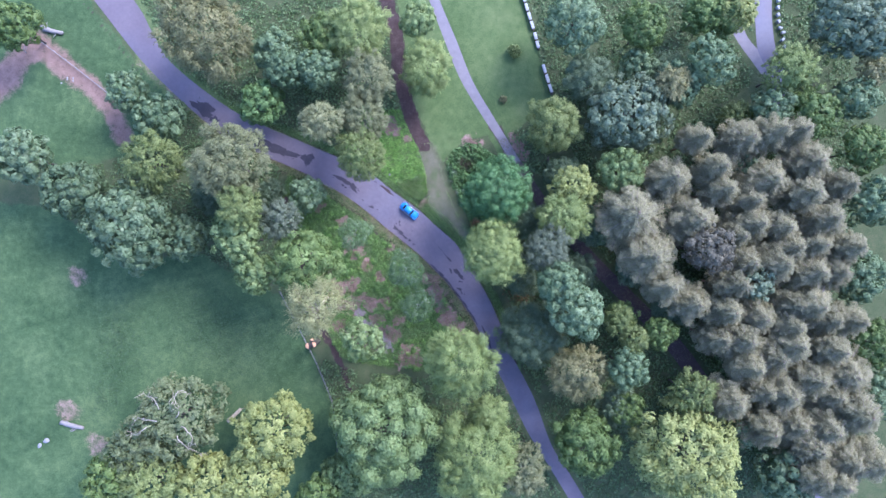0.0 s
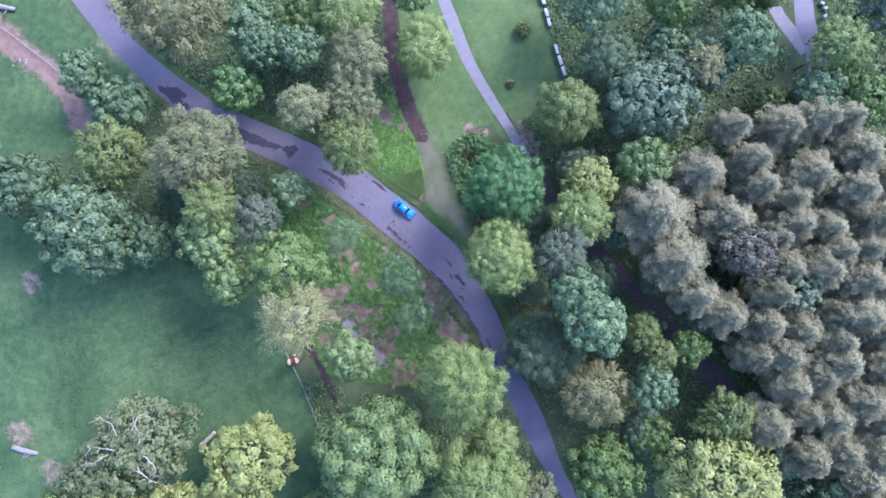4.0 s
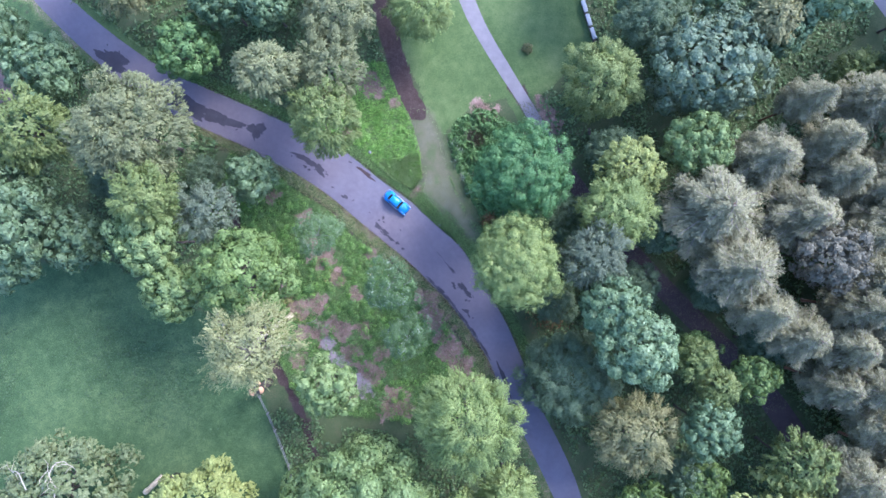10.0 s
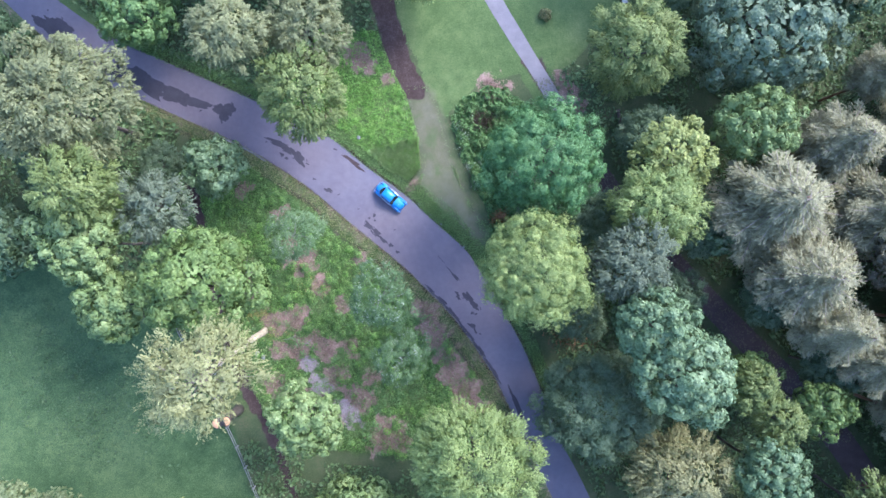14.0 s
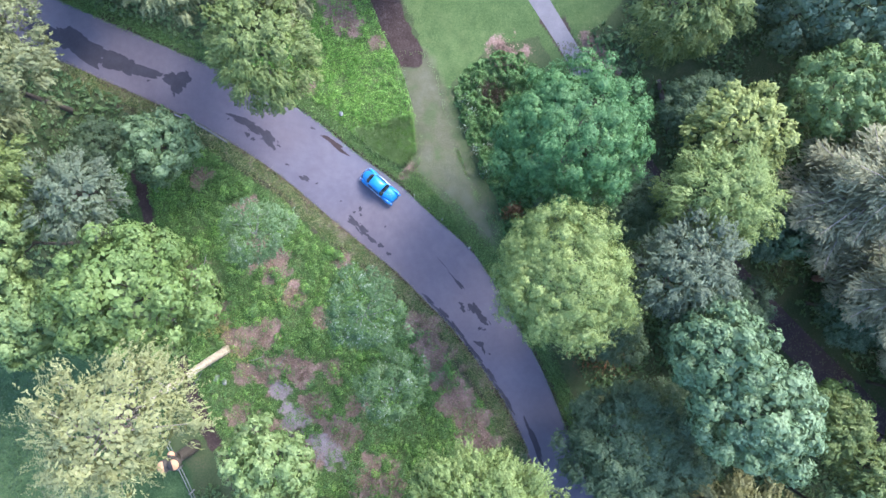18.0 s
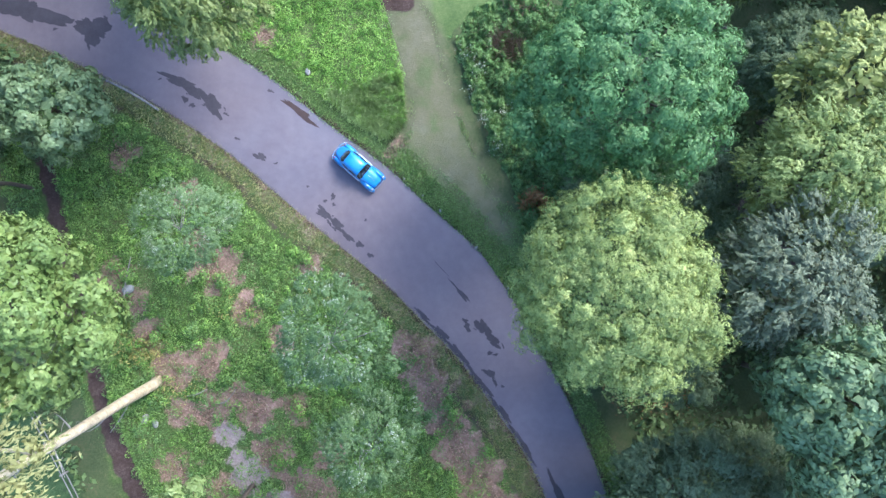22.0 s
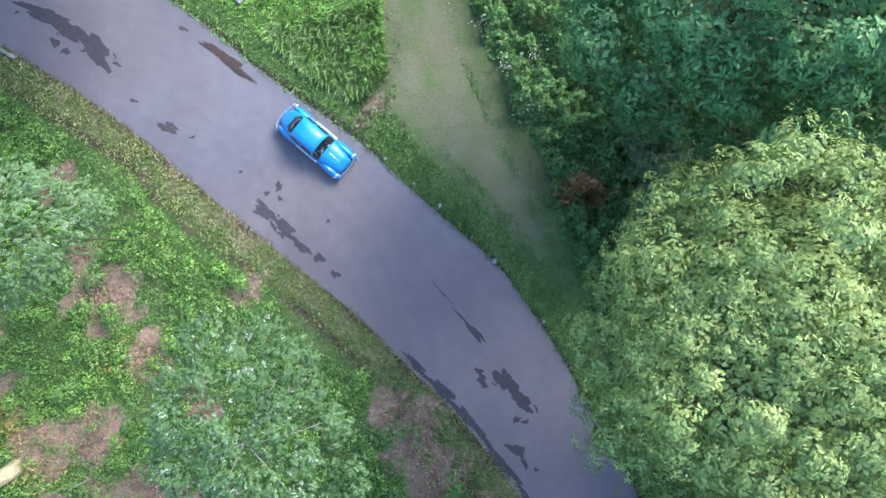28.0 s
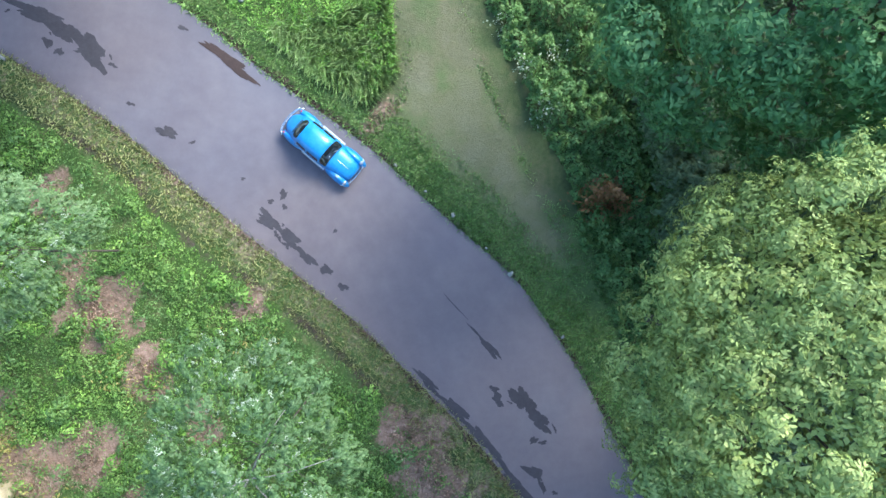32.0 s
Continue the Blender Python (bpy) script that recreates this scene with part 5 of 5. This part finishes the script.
def growth(name, xy, seed, height, length, width, mat, label, category, flat=0.5, within=None):
    """Leaves of low plants, heaped into uneven mounds."""
    rng = np.random.default_rng(seed)
    x, y = xy.T
    n = len(x)
    mound = np.clip(0.45 + 0.5 * waves(x, y, 2.4, seed) + 0.45 * waves(x, y, 0.8, seed + 1) + 0.3 * waves(x, y, 0.42, seed + 2), 0.03, 1.5)
    if within is not None:
        mound = mound * np.clip(0.12 + 0.75 * signed(within, x, y) + 0.3 * waves(x, y, 1.4, seed + 3), 0.05, 1)
    z = relief(x, y, paved_far(x, y)) + height * mound * rng.uniform(0.35, 1.0, n)
    slope = np.stack([waves(x + 0.1, y, 0.8, seed + 1) - waves(x, y, 0.8, seed + 1), waves(x, y + 0.1, 0.8, seed + 1) - waves(x, y, 0.8, seed + 1), np.zeros(n)], 1)
    normal = unit(rng.normal(0, flat, (n, 3)) - slope * 2.5 * height + (0, 0, 1))
    grow = rng.uniform(0.5, 1.4, n)
    me = quads(name, leaves(np.stack([x, y, z], 1), normal, rng.normal(size=(n, 3)), length * grow, width * grow))
    return tagged(link_mesh(name, me, mat), label, category, kind="stuff")


def plants(name, xy, seed, radius, height, per, length, width, mat, label):
    """Separate rounded herbs and bramble mounds, each with leaves facing outwards."""
    rng = np.random.default_rng(seed)
    size = radius * rng.uniform(0.5, 1.5, len(xy))
    which = rng.choice(len(xy), int(per * len(xy)), p=size**2 / (size**2).sum())
    n = len(which)
    way = unit(rng.normal(size=(n, 3)) * (1, 1, 0.6) + (0, 0, 0.7))
    way[:, 2] = np.abs(way[:, 2])
    x, y = xy[which, 0] + way[:, 0] * size[which], xy[which, 1] + way[:, 1] * size[which]
    z = relief(x, y, paved_far(x, y)) + height * (0.25 + way[:, 2] * size[which] / radius * rng.uniform(0.75, 1.05, n))
    normal = unit(way + rng.normal(0, 0.3, (n, 3)) + (0, 0, 0.3))
    grow = rng.uniform(0.55, 1.4, n)
    me = quads(name, leaves(np.stack([x, y, z], 1), normal, way * (1, 1, 0) + rng.normal(0, 0.5, (n, 3)), length * grow, width * grow))
    return tagged(link_mesh(name, me, mat), label, "undergrowth", kind="stuff")


def blades(name, xy, seed, length, width, mat, label, lean=0.5, sway=(0, 0), category="grass", rise=0.4):
    """Grass blades that stand and lean."""
    rng = np.random.default_rng(seed)
    x, y = xy.T
    n = len(x)
    foot = np.stack([x, y, relief(x, y, paved_far(x, y)) - 0.01], 1)
    tip = unit(rng.normal(0, lean, (n, 3)) * (1, 1, 0.2) + (sway[0], sway[1], rise)) * (length * rng.uniform(0.5, 1.3, n))[:, None]
    side = unit(np.cross(tip, rng.normal(0, 0.45, (n, 3)) + (0, 0, 1))) * (width * rng.uniform(0.6, 1.3, n))[:, None]
    c = np.stack([foot - side * 0.5, foot + side * 0.5, foot + tip * 0.62 + side * 0.42 + (0, 0, 0.06) * np.ones((n, 1)), foot + tip], 1)
    return tagged(link_mesh(name, quads(name, c), mat), label, category, kind="stuff")


rng = np.random.default_rng(77)
growth("undergrowth", thinned(rng, sample(rng, MEADOW, 250000), 0.7), 60, 0.75, 0.095, 0.043, LEAF["herb"], "dense green undergrowth of herbs and brambles", "undergrowth")
growth("bright_undergrowth", thinned(rng, sample(rng, MEADOW, 60000), 2.2, 1.4), 63, 0.85, 0.115, 0.05, LEAF["nettle"], "bright green leafy weeds between the brambles", "undergrowth")
growth("bluish_undergrowth", thinned(rng, sample(rng, MEADOW, 56000), -2.2, 1.8), 66, 0.85, 0.105, 0.048, LEAF["ivy"], "bluish green bramble leaves in the clearing", "undergrowth")
plants("herb_clumps", thinned(rng, sample(rng, MEADOW, 1500), 1.2, 1.9), 160, 0.36, 0.62, 52, 0.16, 0.062, LEAF["herb"], "rounded green herb clumps in the clearing")
plants("nettle_clumps", thinned(rng, sample(rng, MEADOW, 700), 2.0, 1.8), 161, 0.30, 0.62, 50, 0.17, 0.062, LEAF["nettle"], "bright green nettle clumps in the clearing")
plants("bramble_clumps", thinned(rng, sample(rng, MEADOW, 420), -2.0, 2.0), 162, 0.42, 0.75, 58, 0.15, 0.065, LEAF["ivy"], "bluish green bramble clumps in the clearing")
plants("weed_clumps", thinned(rng, sample(rng, WEDGE, 330), 0.6, 1.2), 163, 0.30, 0.45, 60, 0.11, 0.05, LEAF["fresh"], "bright green weed clumps between road and track")
growth("nettle_patch", thinned(rng, sample(rng, WEDGE, 64000), 0.3, 1.0), 70, 0.40, 0.105, 0.055, LEAF["fresh"], "bright green nettle patch between road and track", "undergrowth")
IVY = [(16.5, 9), (17, 2), (16.5, -9), (13.8, -11.5), (12.8, -9), (11.6, -6.6), (11.0, -4.4), (10.4, -2.4), (9.0, 0.6), (7.4, 4.6), (6.0, 9.0), (7.7, 11.0), (9.8, 12.4), (12.5, 12.2), (15.0, 10.4)]
bank = sample(rng, IVY, 66000)
bank = bank[signed(IVY, *bank.T) + 0.45 * waves(*bank.T, 1.6, 75) + 0.25 * waves(*bank.T, 0.6, 76) > 0.18]
growth("ivy_bank", bank, 74, 1.5, 0.15, 0.095, LEAF["ivy"], "dark green ivy and bramble bank beside the track", "undergrowth", 0.4, IVY)
# Brown leaves in the ivy; the second spot stands in for reddish soil.
brown_spot = np.vstack([rng.normal((11.9, -2.4), (0.55, 0.45), (900, 2)), rng.normal((20.0, -15.2), (1.3, 0.8), (900, 2))])
growth("dead_bracken", brown_spot, 76, 1.7, 0.20, 0.10, LEAF["rust"], "rusty leaves in the ivy bank, and standing in for reddish soil", "undergrowth", 0.6)
white_spot = np.vstack([rng.normal(c, 0.28, (60, 2)) for c in ((7.2, 7.6), (7.6, 5.0), (8.4, 3.2), (9.3, 1.3), (8.1, 6.6), (9.8, 3.6), (9.0, 8.6))])
growth("pale_flowers", white_spot, 78, 1.9, 0.10, 0.08, LEAF["upturned"], "small pale flower heads on the bramble bank", "flowers", 0.4)
tan_spot = np.vstack([rng.normal(c, (0.75, 0.5), (n, 2)) for c, n in (((-15.2, -12.6), 700), ((-14.4, -12.8), 500), ((-8.2, -10.5), 120), ((-8.8, -9.6), 90), ((-12.6, -15.3), 160), ((-3.2, -8.6), 90))])
growth("yellow_bracken", tan_spot, 79, 1.25, 0.17, 0.07, LEAF["bracken"], "yellowed bracken fronds among green herbs", "undergrowth", 0.6)
grey_spot = rng.normal((9.9, 8.3), (0.75, 0.6), (900, 2))
blades("dry_twigs", grey_spot, 95, 0.95, 0.022, LEAF["heather"], "grey dry twigs on the bramble bank", 0.9, (0, 0), "twigs", 1.6)
FLOOR = [(-75, 40), (80, 40), (80, -52), (-20, -52), (-16, -40), (-22, -20), (-30, -12), (-60, 0)]
# Dark leaves strewn over the wooded stretch, added to deepen its painted shade.
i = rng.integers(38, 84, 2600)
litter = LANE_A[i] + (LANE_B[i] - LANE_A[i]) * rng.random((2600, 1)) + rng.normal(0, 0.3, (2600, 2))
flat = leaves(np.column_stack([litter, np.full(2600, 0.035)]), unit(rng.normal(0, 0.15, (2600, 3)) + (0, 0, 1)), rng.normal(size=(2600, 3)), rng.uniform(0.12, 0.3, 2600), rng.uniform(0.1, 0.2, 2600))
tagged(link_mesh("leaf_litter", quads("leaf_litter", flat), LEAF["pinedark"]), "dark leaves scattered on the path to deepen its tree shade", "litter", kind="stuff")
xy = sample(rng, FLOOR, 150000)
keep = (paved_far(*xy.T) < -0.8) & ~inside(LAWN, *xy.T) & ~inside(MEADOW, *xy.T) & ~inside(WEDGE, *xy.T) & ~inside(NORTH_FIELD, *xy.T) & ~inside(FIELD, *xy.T) & ~inside(TROD, *xy.T)
keep &= (np.hypot(xy[:, 0] - 5, xy[:, 1] - 3) > 14) & (edge_far(TRACK, *xy.T, False) > 1.3) & (waves(*xy.T, 6.0, 81) > -0.6)
keep &= (np.hypot(xy[:, 0] + 2, xy[:, 1] + 8) > 24) | (paved_far(*xy.T) < -3.2)
keep &= signed(MEADOW, *xy.T) < -1.5
growth("woodland_undergrowth", xy[keep], 80, 0.55, 0.48, 0.26, LEAF["fern"], "ferns and saplings on the shaded woodland floor", "undergrowth", 0.6)

weeds = np.vstack([rng.normal(c, r, (n, 2)) for c, r, n in (((-52.5, -24), (2.6, 4.2), 1500), ((-36, -20), (5.5, 4.5), 1800), ((-31, -24), (4.5, 4.0), 1200), ((-55, -34), (2.5, 2.0), 500))])
growth("field_weeds", weeds[inside(FIELD, *weeds.T)], 86, 0.16, 0.30, 0.19, LEAF["weed"], "dark low weeds scattered over the field", "weeds", 0.4)
side = []
for line, sign in ((ROAD_A, 1), (ROAD_B, -1)):
    i = rng.integers(60, 160, 23000)
    way = line[np.minimum(i + 1, len(line) - 1)] - line[i]
    out = unit(np.stack([way[:, 1], -way[:, 0]], 1)) * sign
    side.append(line[i] + way * rng.random((len(i), 1)) + out * (rng.random((len(i), 1)) ** 1.2 * 1.75 - 0.12))
blades("turf_grass", side[1], 93, 0.19, 0.024, LEAF["turf"], "short green grass along the road edge", 1.0, (0, 0), "grass", 0.35)
blades("verge_grass", side[0], 90, 0.20, 0.024, LEAF["verge"], "short worn grass along the road verges", 1.0, (0, 0), "grass", 0.35)
near_lawn = np.vstack([sample(rng, TROD, 2500), sample(rng, [(9, -2), (12.5, -4), (12.5, -10.5), (9, -7), (1.5, 0.6), (3.4, 2.5), (6.8, 3.5)], 12000)])
near_lawn = near_lawn[(paved_far(*near_lawn.T) < -0.05) & (rng.random(len(near_lawn)) < 0.55 + 0.6 * waves(*near_lawn.T, 2.0, 97)) & (signed(TROD, *near_lawn.T) < 0.35)]
blades("lawn_grass", near_lawn, 91, 0.17, 0.022, LEAF["turf"], "short mown grass on and beside the track", 1.2, (0, 0), "grass", 0.3)
TUFT = [(-2.6, 5.3), (0.6, 6.0), (2.2, 6.6), (2.7, 3.4), (1.6, 2.2), (-0.4, 3.3)]
blades("tall_grass", sample(rng, TUFT, 15000), 92, 0.8, 0.03, LEAF["straw"], "tall pale grass bending over at the track corner", 0.4, (0.5, -0.55), "grass", 0.3)
dry = np.vstack([rng.normal((bx, by), r * 0.45, (int(330 * r * r), 2)) for bx, by, r in BARE])
growth("dead_leaves", dry[::2] + rng.normal(0, 0.12, dry[::2].shape), 96, 0.09, 0.13, 0.065, LEAF["dead"], "reddish dead leaves on bare soil", "litter", 0.5)
blades("dry_stalks", dry[::2], 94, 0.30, 0.035, LEAF["heather"], "dry reddish stalks and litter on bare soil", 2.2, category="litter", rise=0.12)


# ---- loose wood, stones, walls and fences ----
def log_thing(pts, radii, mat, label, name="fallen_log", twigs=0, seed=0, category="log"):
    rng = np.random.default_rng(seed)
    p = spline(pts, 9)
    r = np.interp(np.linspace(0, 1, 9), np.linspace(0, 1, len(radii)), radii) * rng.uniform(0.88, 1.12, 9)
    base = p[0].copy()
    ob = thing(name, pose(*base), label, category)
    bm = bmesh.new()
    tube(bm, p - base, r, 9)
    part("trunk", bm, mat, ob)
    for k in range(twigs):
        i = int(rng.integers(2, 8))
        a = p[i] - base
        w = np.r_[rng.normal(0, 1, 2), 0.35]
        w = w / np.linalg.norm(w) * rng.uniform(0.5, 1.1) * (0.5 + 2.2 * r[i])
        bm = bmesh.new()
        tube(bm, limb_path(rng, a, a + w, 0.12), [r[i] * 0.4, r[i] * 0.3, r[i] * 0.2, r[i] * 0.08], 6)
        part("branch", bm, mat, ob)
    return ob


log_thing([(-15.8, -6.3, 0.30), (-16.1, -8.0, 0.42), (-16.35, -10.0, 0.30)], [0.03, 0.055, 0.035], DEADWOOD, "long bleached branch lying on the undergrowth", "fallen_branch", 2, 5, "branch")
log_thing([(-12.0, -15.9, 0.2), (-11.2, -15.7, 0.3), (-10.6, -15.4, 0.2)], [0.05, 0.06, 0.03], DEADWOOD, "bleached branch lying among weeds", "fallen_branch", 3, 6, "branch")
log_thing([(-9.9, -16.4, 0.2), (-9.2, -16.2, 0.3), (-8.6, -15.4, 0.2)], [0.03, 0.04, 0.02], DEADWOOD, "thin bleached branch on bare soil", "fallen_branch", 2, 7, "branch")
log_thing([(-17.2, -18.4, 0.25), (-16.3, -17.2, 0.5), (-15.9, -16.6, 0.6)], [0.03, 0.04, 0.04], DEADWOOD, "bleached branch leaning by the pale trunk", "fallen_branch", 3, 8, "branch")
log_thing([(-6.5, -26.2, 0.15), (-5.8, -24.9, 0.25), (-5.4, -23.8, 0.15)], [0.03, 0.045, 0.02], DEADWOOD, "thin bleached branch on pale soil", "fallen_branch", 2, 9, "branch")
log_thing([(-63.2, -38.1, 0.35), (-61.2, -38.7, 0.4), (-59.1, -39.2, 0.3)], [0.38, 0.45, 0.28], DEADWOOD, "weathered grey log lying in the field", "fallen_log", 4, 10)
log_thing([(-33.0, -38.0, 0.45), (-31.9, -37.0, 0.5), (-30.7, -35.8, 0.4)], [0.34, 0.36, 0.3], BARK_PALE, "pale broken trunk lying at the field edge", "fallen_log", 2, 12)
log_thing([(-69.3, 36.8, 0.6), (-66.5, 33.6, 0.45), (-65.2, 32.7, 0.4), (-62.7, 32.2, 0.3)], [0.12, 0.22, 0.5, 0.3], DEADWOOD, "bleached dead trunk fallen beside the field", "fallen_log", 4, 11)
log_thing([(60.3, -34.1, 0.5), (63, -37.8, 0.4), (65.6, -41.3, 0.3)], [0.14, 0.22, 0.26], BARK_PINE, "reddish fallen pine trunk on the wood floor", "fallen_log", 2, 12)
log_thing([(62.8, -36.4, 0.4), (65.4, -37.8, 0.4), (68.2, -39.4, 0.3)], [0.12, 0.18, 0.22], BARK_PINE, "reddish fallen pine trunk on the wood floor", "fallen_log", 2, 13)
log_thing([(24.9, 9.6, 0.3), (25.6, 6.6, 0.3), (25.9, 4.6, 0.25)], [0.2, 0.24, 0.2], BARK, "dark fallen trunk under the trees", "fallen_log", 1, 14)

# A tall trunk sawn off at the top, with fresh orange cut faces.
snag = thing("sawn_trunk", pose(-16.9, -23.6, 0), "tall bare trunk with freshly sawn orange top", "tree trunk")
bm = bmesh.new()
tube(bm, [(0, 0, -0.2), (0.05, 0, 1.5), (0, 0.1, 3.6), (0, 0, 4.9)], [0.62, 0.5, 0.46, 0.5], 12)
part("trunk", bm, BARK, snag)
for dx, dy, r, top in ((0.45, 0.15, 0.50, 5.8), (-0.5, -0.1, 0.56, 5.6), (0.1, 0.85, 0.34, 5.4)):
    bm = bmesh.new()
    tube(bm, [(dx * 0.2, dy * 0.2, 4.0), (dx * 0.8, dy * 0.8, 5.0), (dx, dy, top)], [0.38, r * 0.9, r], 14)
    stub = part("limb_stub", bm, BARK, snag)
    bm = bmesh.new()
    tube(bm, [(dx, dy, top - 0.02), (dx, dy, top + 0.012)], [r * 0.9, r * 0.88], 14)
    part("cut_face", bm, CUTWOOD, stub, "pale orange sawn face")

broken = thing("broken_trunk", pose(-26.6, -33.1, 0), "broken dead trunk with a pale splintered top", "tree trunk")
bm = bmesh.new()
tube(bm, [(-2.4, -2.9, -0.2), (-1.5, -1.9, 4), (-0.1, -0.4, 8), (0.5, 0.3, 10.4)], [0.5, 0.42, 0.36, 0.3], 10)
part("trunk", bm, BARK, broken)
bm = bmesh.new()
for k in range(6):
    a = k * 1.05
    tube(bm, [(0.5 + 0.15 * math.cos(a), 0.3 + 0.15 * math.sin(a), 10.2), (0.8 + 0.5 * math.cos(a), 0.5 + 0.45 * math.sin(a), 10.9 + 0.25 * math.sin(k * 2.3))], [0.16, 0.03], 6)
part("splinters", bm, BARK_PALE, broken, "pale splintered wood")


def stone_thing(x, y, size, seed, label="pale rounded stone on the verge", z=None):
    rng = np.random.default_rng(seed)
    bm = bmesh.new()
    bmesh.ops.create_icosphere(bm, subdivisions=3, radius=1)
    off = rng.uniform(0, 50, 3)
    for v in bm.verts:
        v.co *= 1 + 0.28 * noise.noise(v.co * 1.3 + Vector(off))
        v.co = Vector((v.co.x * size, v.co.y * size * 0.75, v.co.z * size * 0.55))
    ground = float(relief(np.array([x]), np.array([y]), paved_far(np.array([x]), np.array([y])))[0])
    ob = part("stone", bm, STONE)
    ob.matrix_world = pose(x, y, ground + size * 0.3 if z is None else z, 0, 0, seed * 47)
    return tagged(ob, label, "stone", "loose stones")


for k, (x, y, s) in enumerate([(7.95, -5.62, 0.15), (5.45, -3.05, 0.12), (2.95, -0.85, 0.09), (4.25, -2.0, 0.08), (10.2, -8.4, 0.10), (-3.7, 6.5, 0.24), (6.9, -4.5, 0.07)]):
    stone_thing(x, y, s, 20 + k)
stone_thing(-16.05, -8.5, 0.42, 27, "flat pale slab of stone among the herbs")
stone_thing(-14.9, -17.5, 0.34, 28, "flat pale stone among the weeds")
stone_thing(-14.2, -17.8, 0.3, 29, "flat pale stone among the weeds")
stone_thing(-65.9, -41.5, 0.55, 31, "pale boulder lying in the grass field")
stone_thing(-67.2, -42.4, 0.45, 32, "pale boulder lying in the grass field")
for k in range(5):
    stone_thing(-62.0 + 1.2 * math.sin(k * 2.1), 23.7 + 0.5 * math.cos(k * 1.7), 0.17, 40 + k, "small white stone in the grass field")


def wall_run(a, b, label):
    """A low dark wall with whitewashed coping blocks."""
    a, b = np.array(a, float), np.array(b, float)
    far = float(np.hypot(*(b - a)))
    wall = thing("garden_wall", pose(a[0], a[1], 0, 0, 0, math.degrees(math.atan2(*(b - a)[::-1]))), label, "wall")
    bm = bmesh.new()
    box(bm, 0, far, -0.16, 0.16, -0.2, 0.62, 0.03)
    part("wall_body", bm, BARK, wall, "dark rough wall face")
    n = max(1, round(far / 1.75))
    for k in range(n):
        bm = bmesh.new()
        box(bm, far * k / n + 0.05, far * (k + 1) / n - 0.28, -0.27, 0.27, 0.622, 0.76, 0.03)
        part("coping_stone", bm, CAPSTONE, wall, "whitewashed coping block")
    return wall


wall_run((19.9, 40.5), (22.4, 32.4), "low garden wall with white coping blocks beside the lawn")
wall_run((22.5, 32.0), (23.3, 28.9), "low garden wall with white coping blocks beside the lawn")
wall_run((24.0, 26.2), (25.7, 20.9), "low garden wall with white coping blocks beside the lawn")

bm = bmesh.new()
box(bm, -0.22, 0.22, -0.3, 0.3, -0.1, 0.75, 0.03)
post = tagged(part("white_post", bm, CAPSTONE), "white painted block post beside the road", "post", "white posts beside the east road")
post.matrix_world = pose(66.6, 37.7, 0)
spots = [(66.5, 36.4), (66.5, 35.1), (66.6, 33.9), (66.9, 32.7), (67.4, 31.9), (67.3, 30.6), (67.7, 29.4), (66.6, 39.0), (66.7, 40.3)]
for k, (x, y) in enumerate(spots):
    copy_thing(post, pose(x, y, 0, 0, 0, 25 * k))


def rail_fence(pts, label, rails=(0.45, 0.95), gap=2.3, mat=GREYWOOD):
    line = spline(pts, max(2, round(sum(math.dist(p, q) for p, q in zip(pts, pts[1:])) / gap)))
    fence = thing("fence", pose(line[0][0], line[0][1], 0), label, "fence")
    bm = bmesh.new()
    box(bm, -0.06, 0.06, -0.06, 0.06, -0.3, 1.1, 0.012)
    first = part("fence_post", bm, mat, fence)
    for k, p in enumerate(line - line[0]):
        ob = first if k == 0 else new("fence_post", first.data)
        ob.parent = fence
        ob.matrix_local = pose(p[0], p[1], 0, 0, 0, 13 * k)
    for a, b in zip(line - line[0], line[1:] - line[0]):
        for z in rails:
            bm = bmesh.new()
            tube(bm, [(a[0], a[1], z), ((a[0] + b[0]) / 2, (a[1] + b[1]) / 2, z - 0.02), (b[0], b[1], z)], [0.038, 0.036, 0.038], 6)
            part("rail", bm, mat, fence)
    return fence


rail_fence([(-23.5, -14.6), (-19.0, -23.4), (-17.2, -27.0), (-15.6, -30.8), (-13.9, -35.6), (-13.2, -44)], "weathered grey post-and-rail fence along the field")
rail_fence([(-68.3, 31.9), (-65.0, 29.5), (-60.4, 26.0), (-55.6, 22.2), (-52.5, 19.6)], "pale rail fence along the reddish path")
rail_fence([(-68.5, 31.7), (-69.4, 28.8)], "short pale rail fence at the path corner")


def small_bush(x, y, r, mat, seed, label):
    rng = np.random.default_rng(seed)
    bush = thing("bush", pose(x, y, 0), label, "bush")
    lumps = crown_lumps(rng, r, r * 0.8, 24, 0.25, 0.05)
    link_mesh("foliage", quads("foliage", crown_leaves(rng, lumps, 0.22, 8, 0.14, 0.45) + (0, 0, r * 0.7)), mat, bush)
    bm = bmesh.new()
    for k in range(5):
        tube(bm, [(0, 0, -0.05), (math.cos(k * 1.3) * r * 0.3, math.sin(k * 1.3) * r * 0.3, r * 0.9)], [0.035, 0.015], 6)
    part("stems", bm, BARK, bush)
    return bush


small_bush(16.9, 20.0, 0.75, LEAF["brown"], 3, "small round brownish bush on the lawn")
small_bush(18.9, 28.5, 1.3, LEAF["olive"], 4, "olive bush beside the garden wall")
small_bush(-50.5, 21.5, 1.6, LEAF["oak"], 6, "low green bush beside the reddish path")
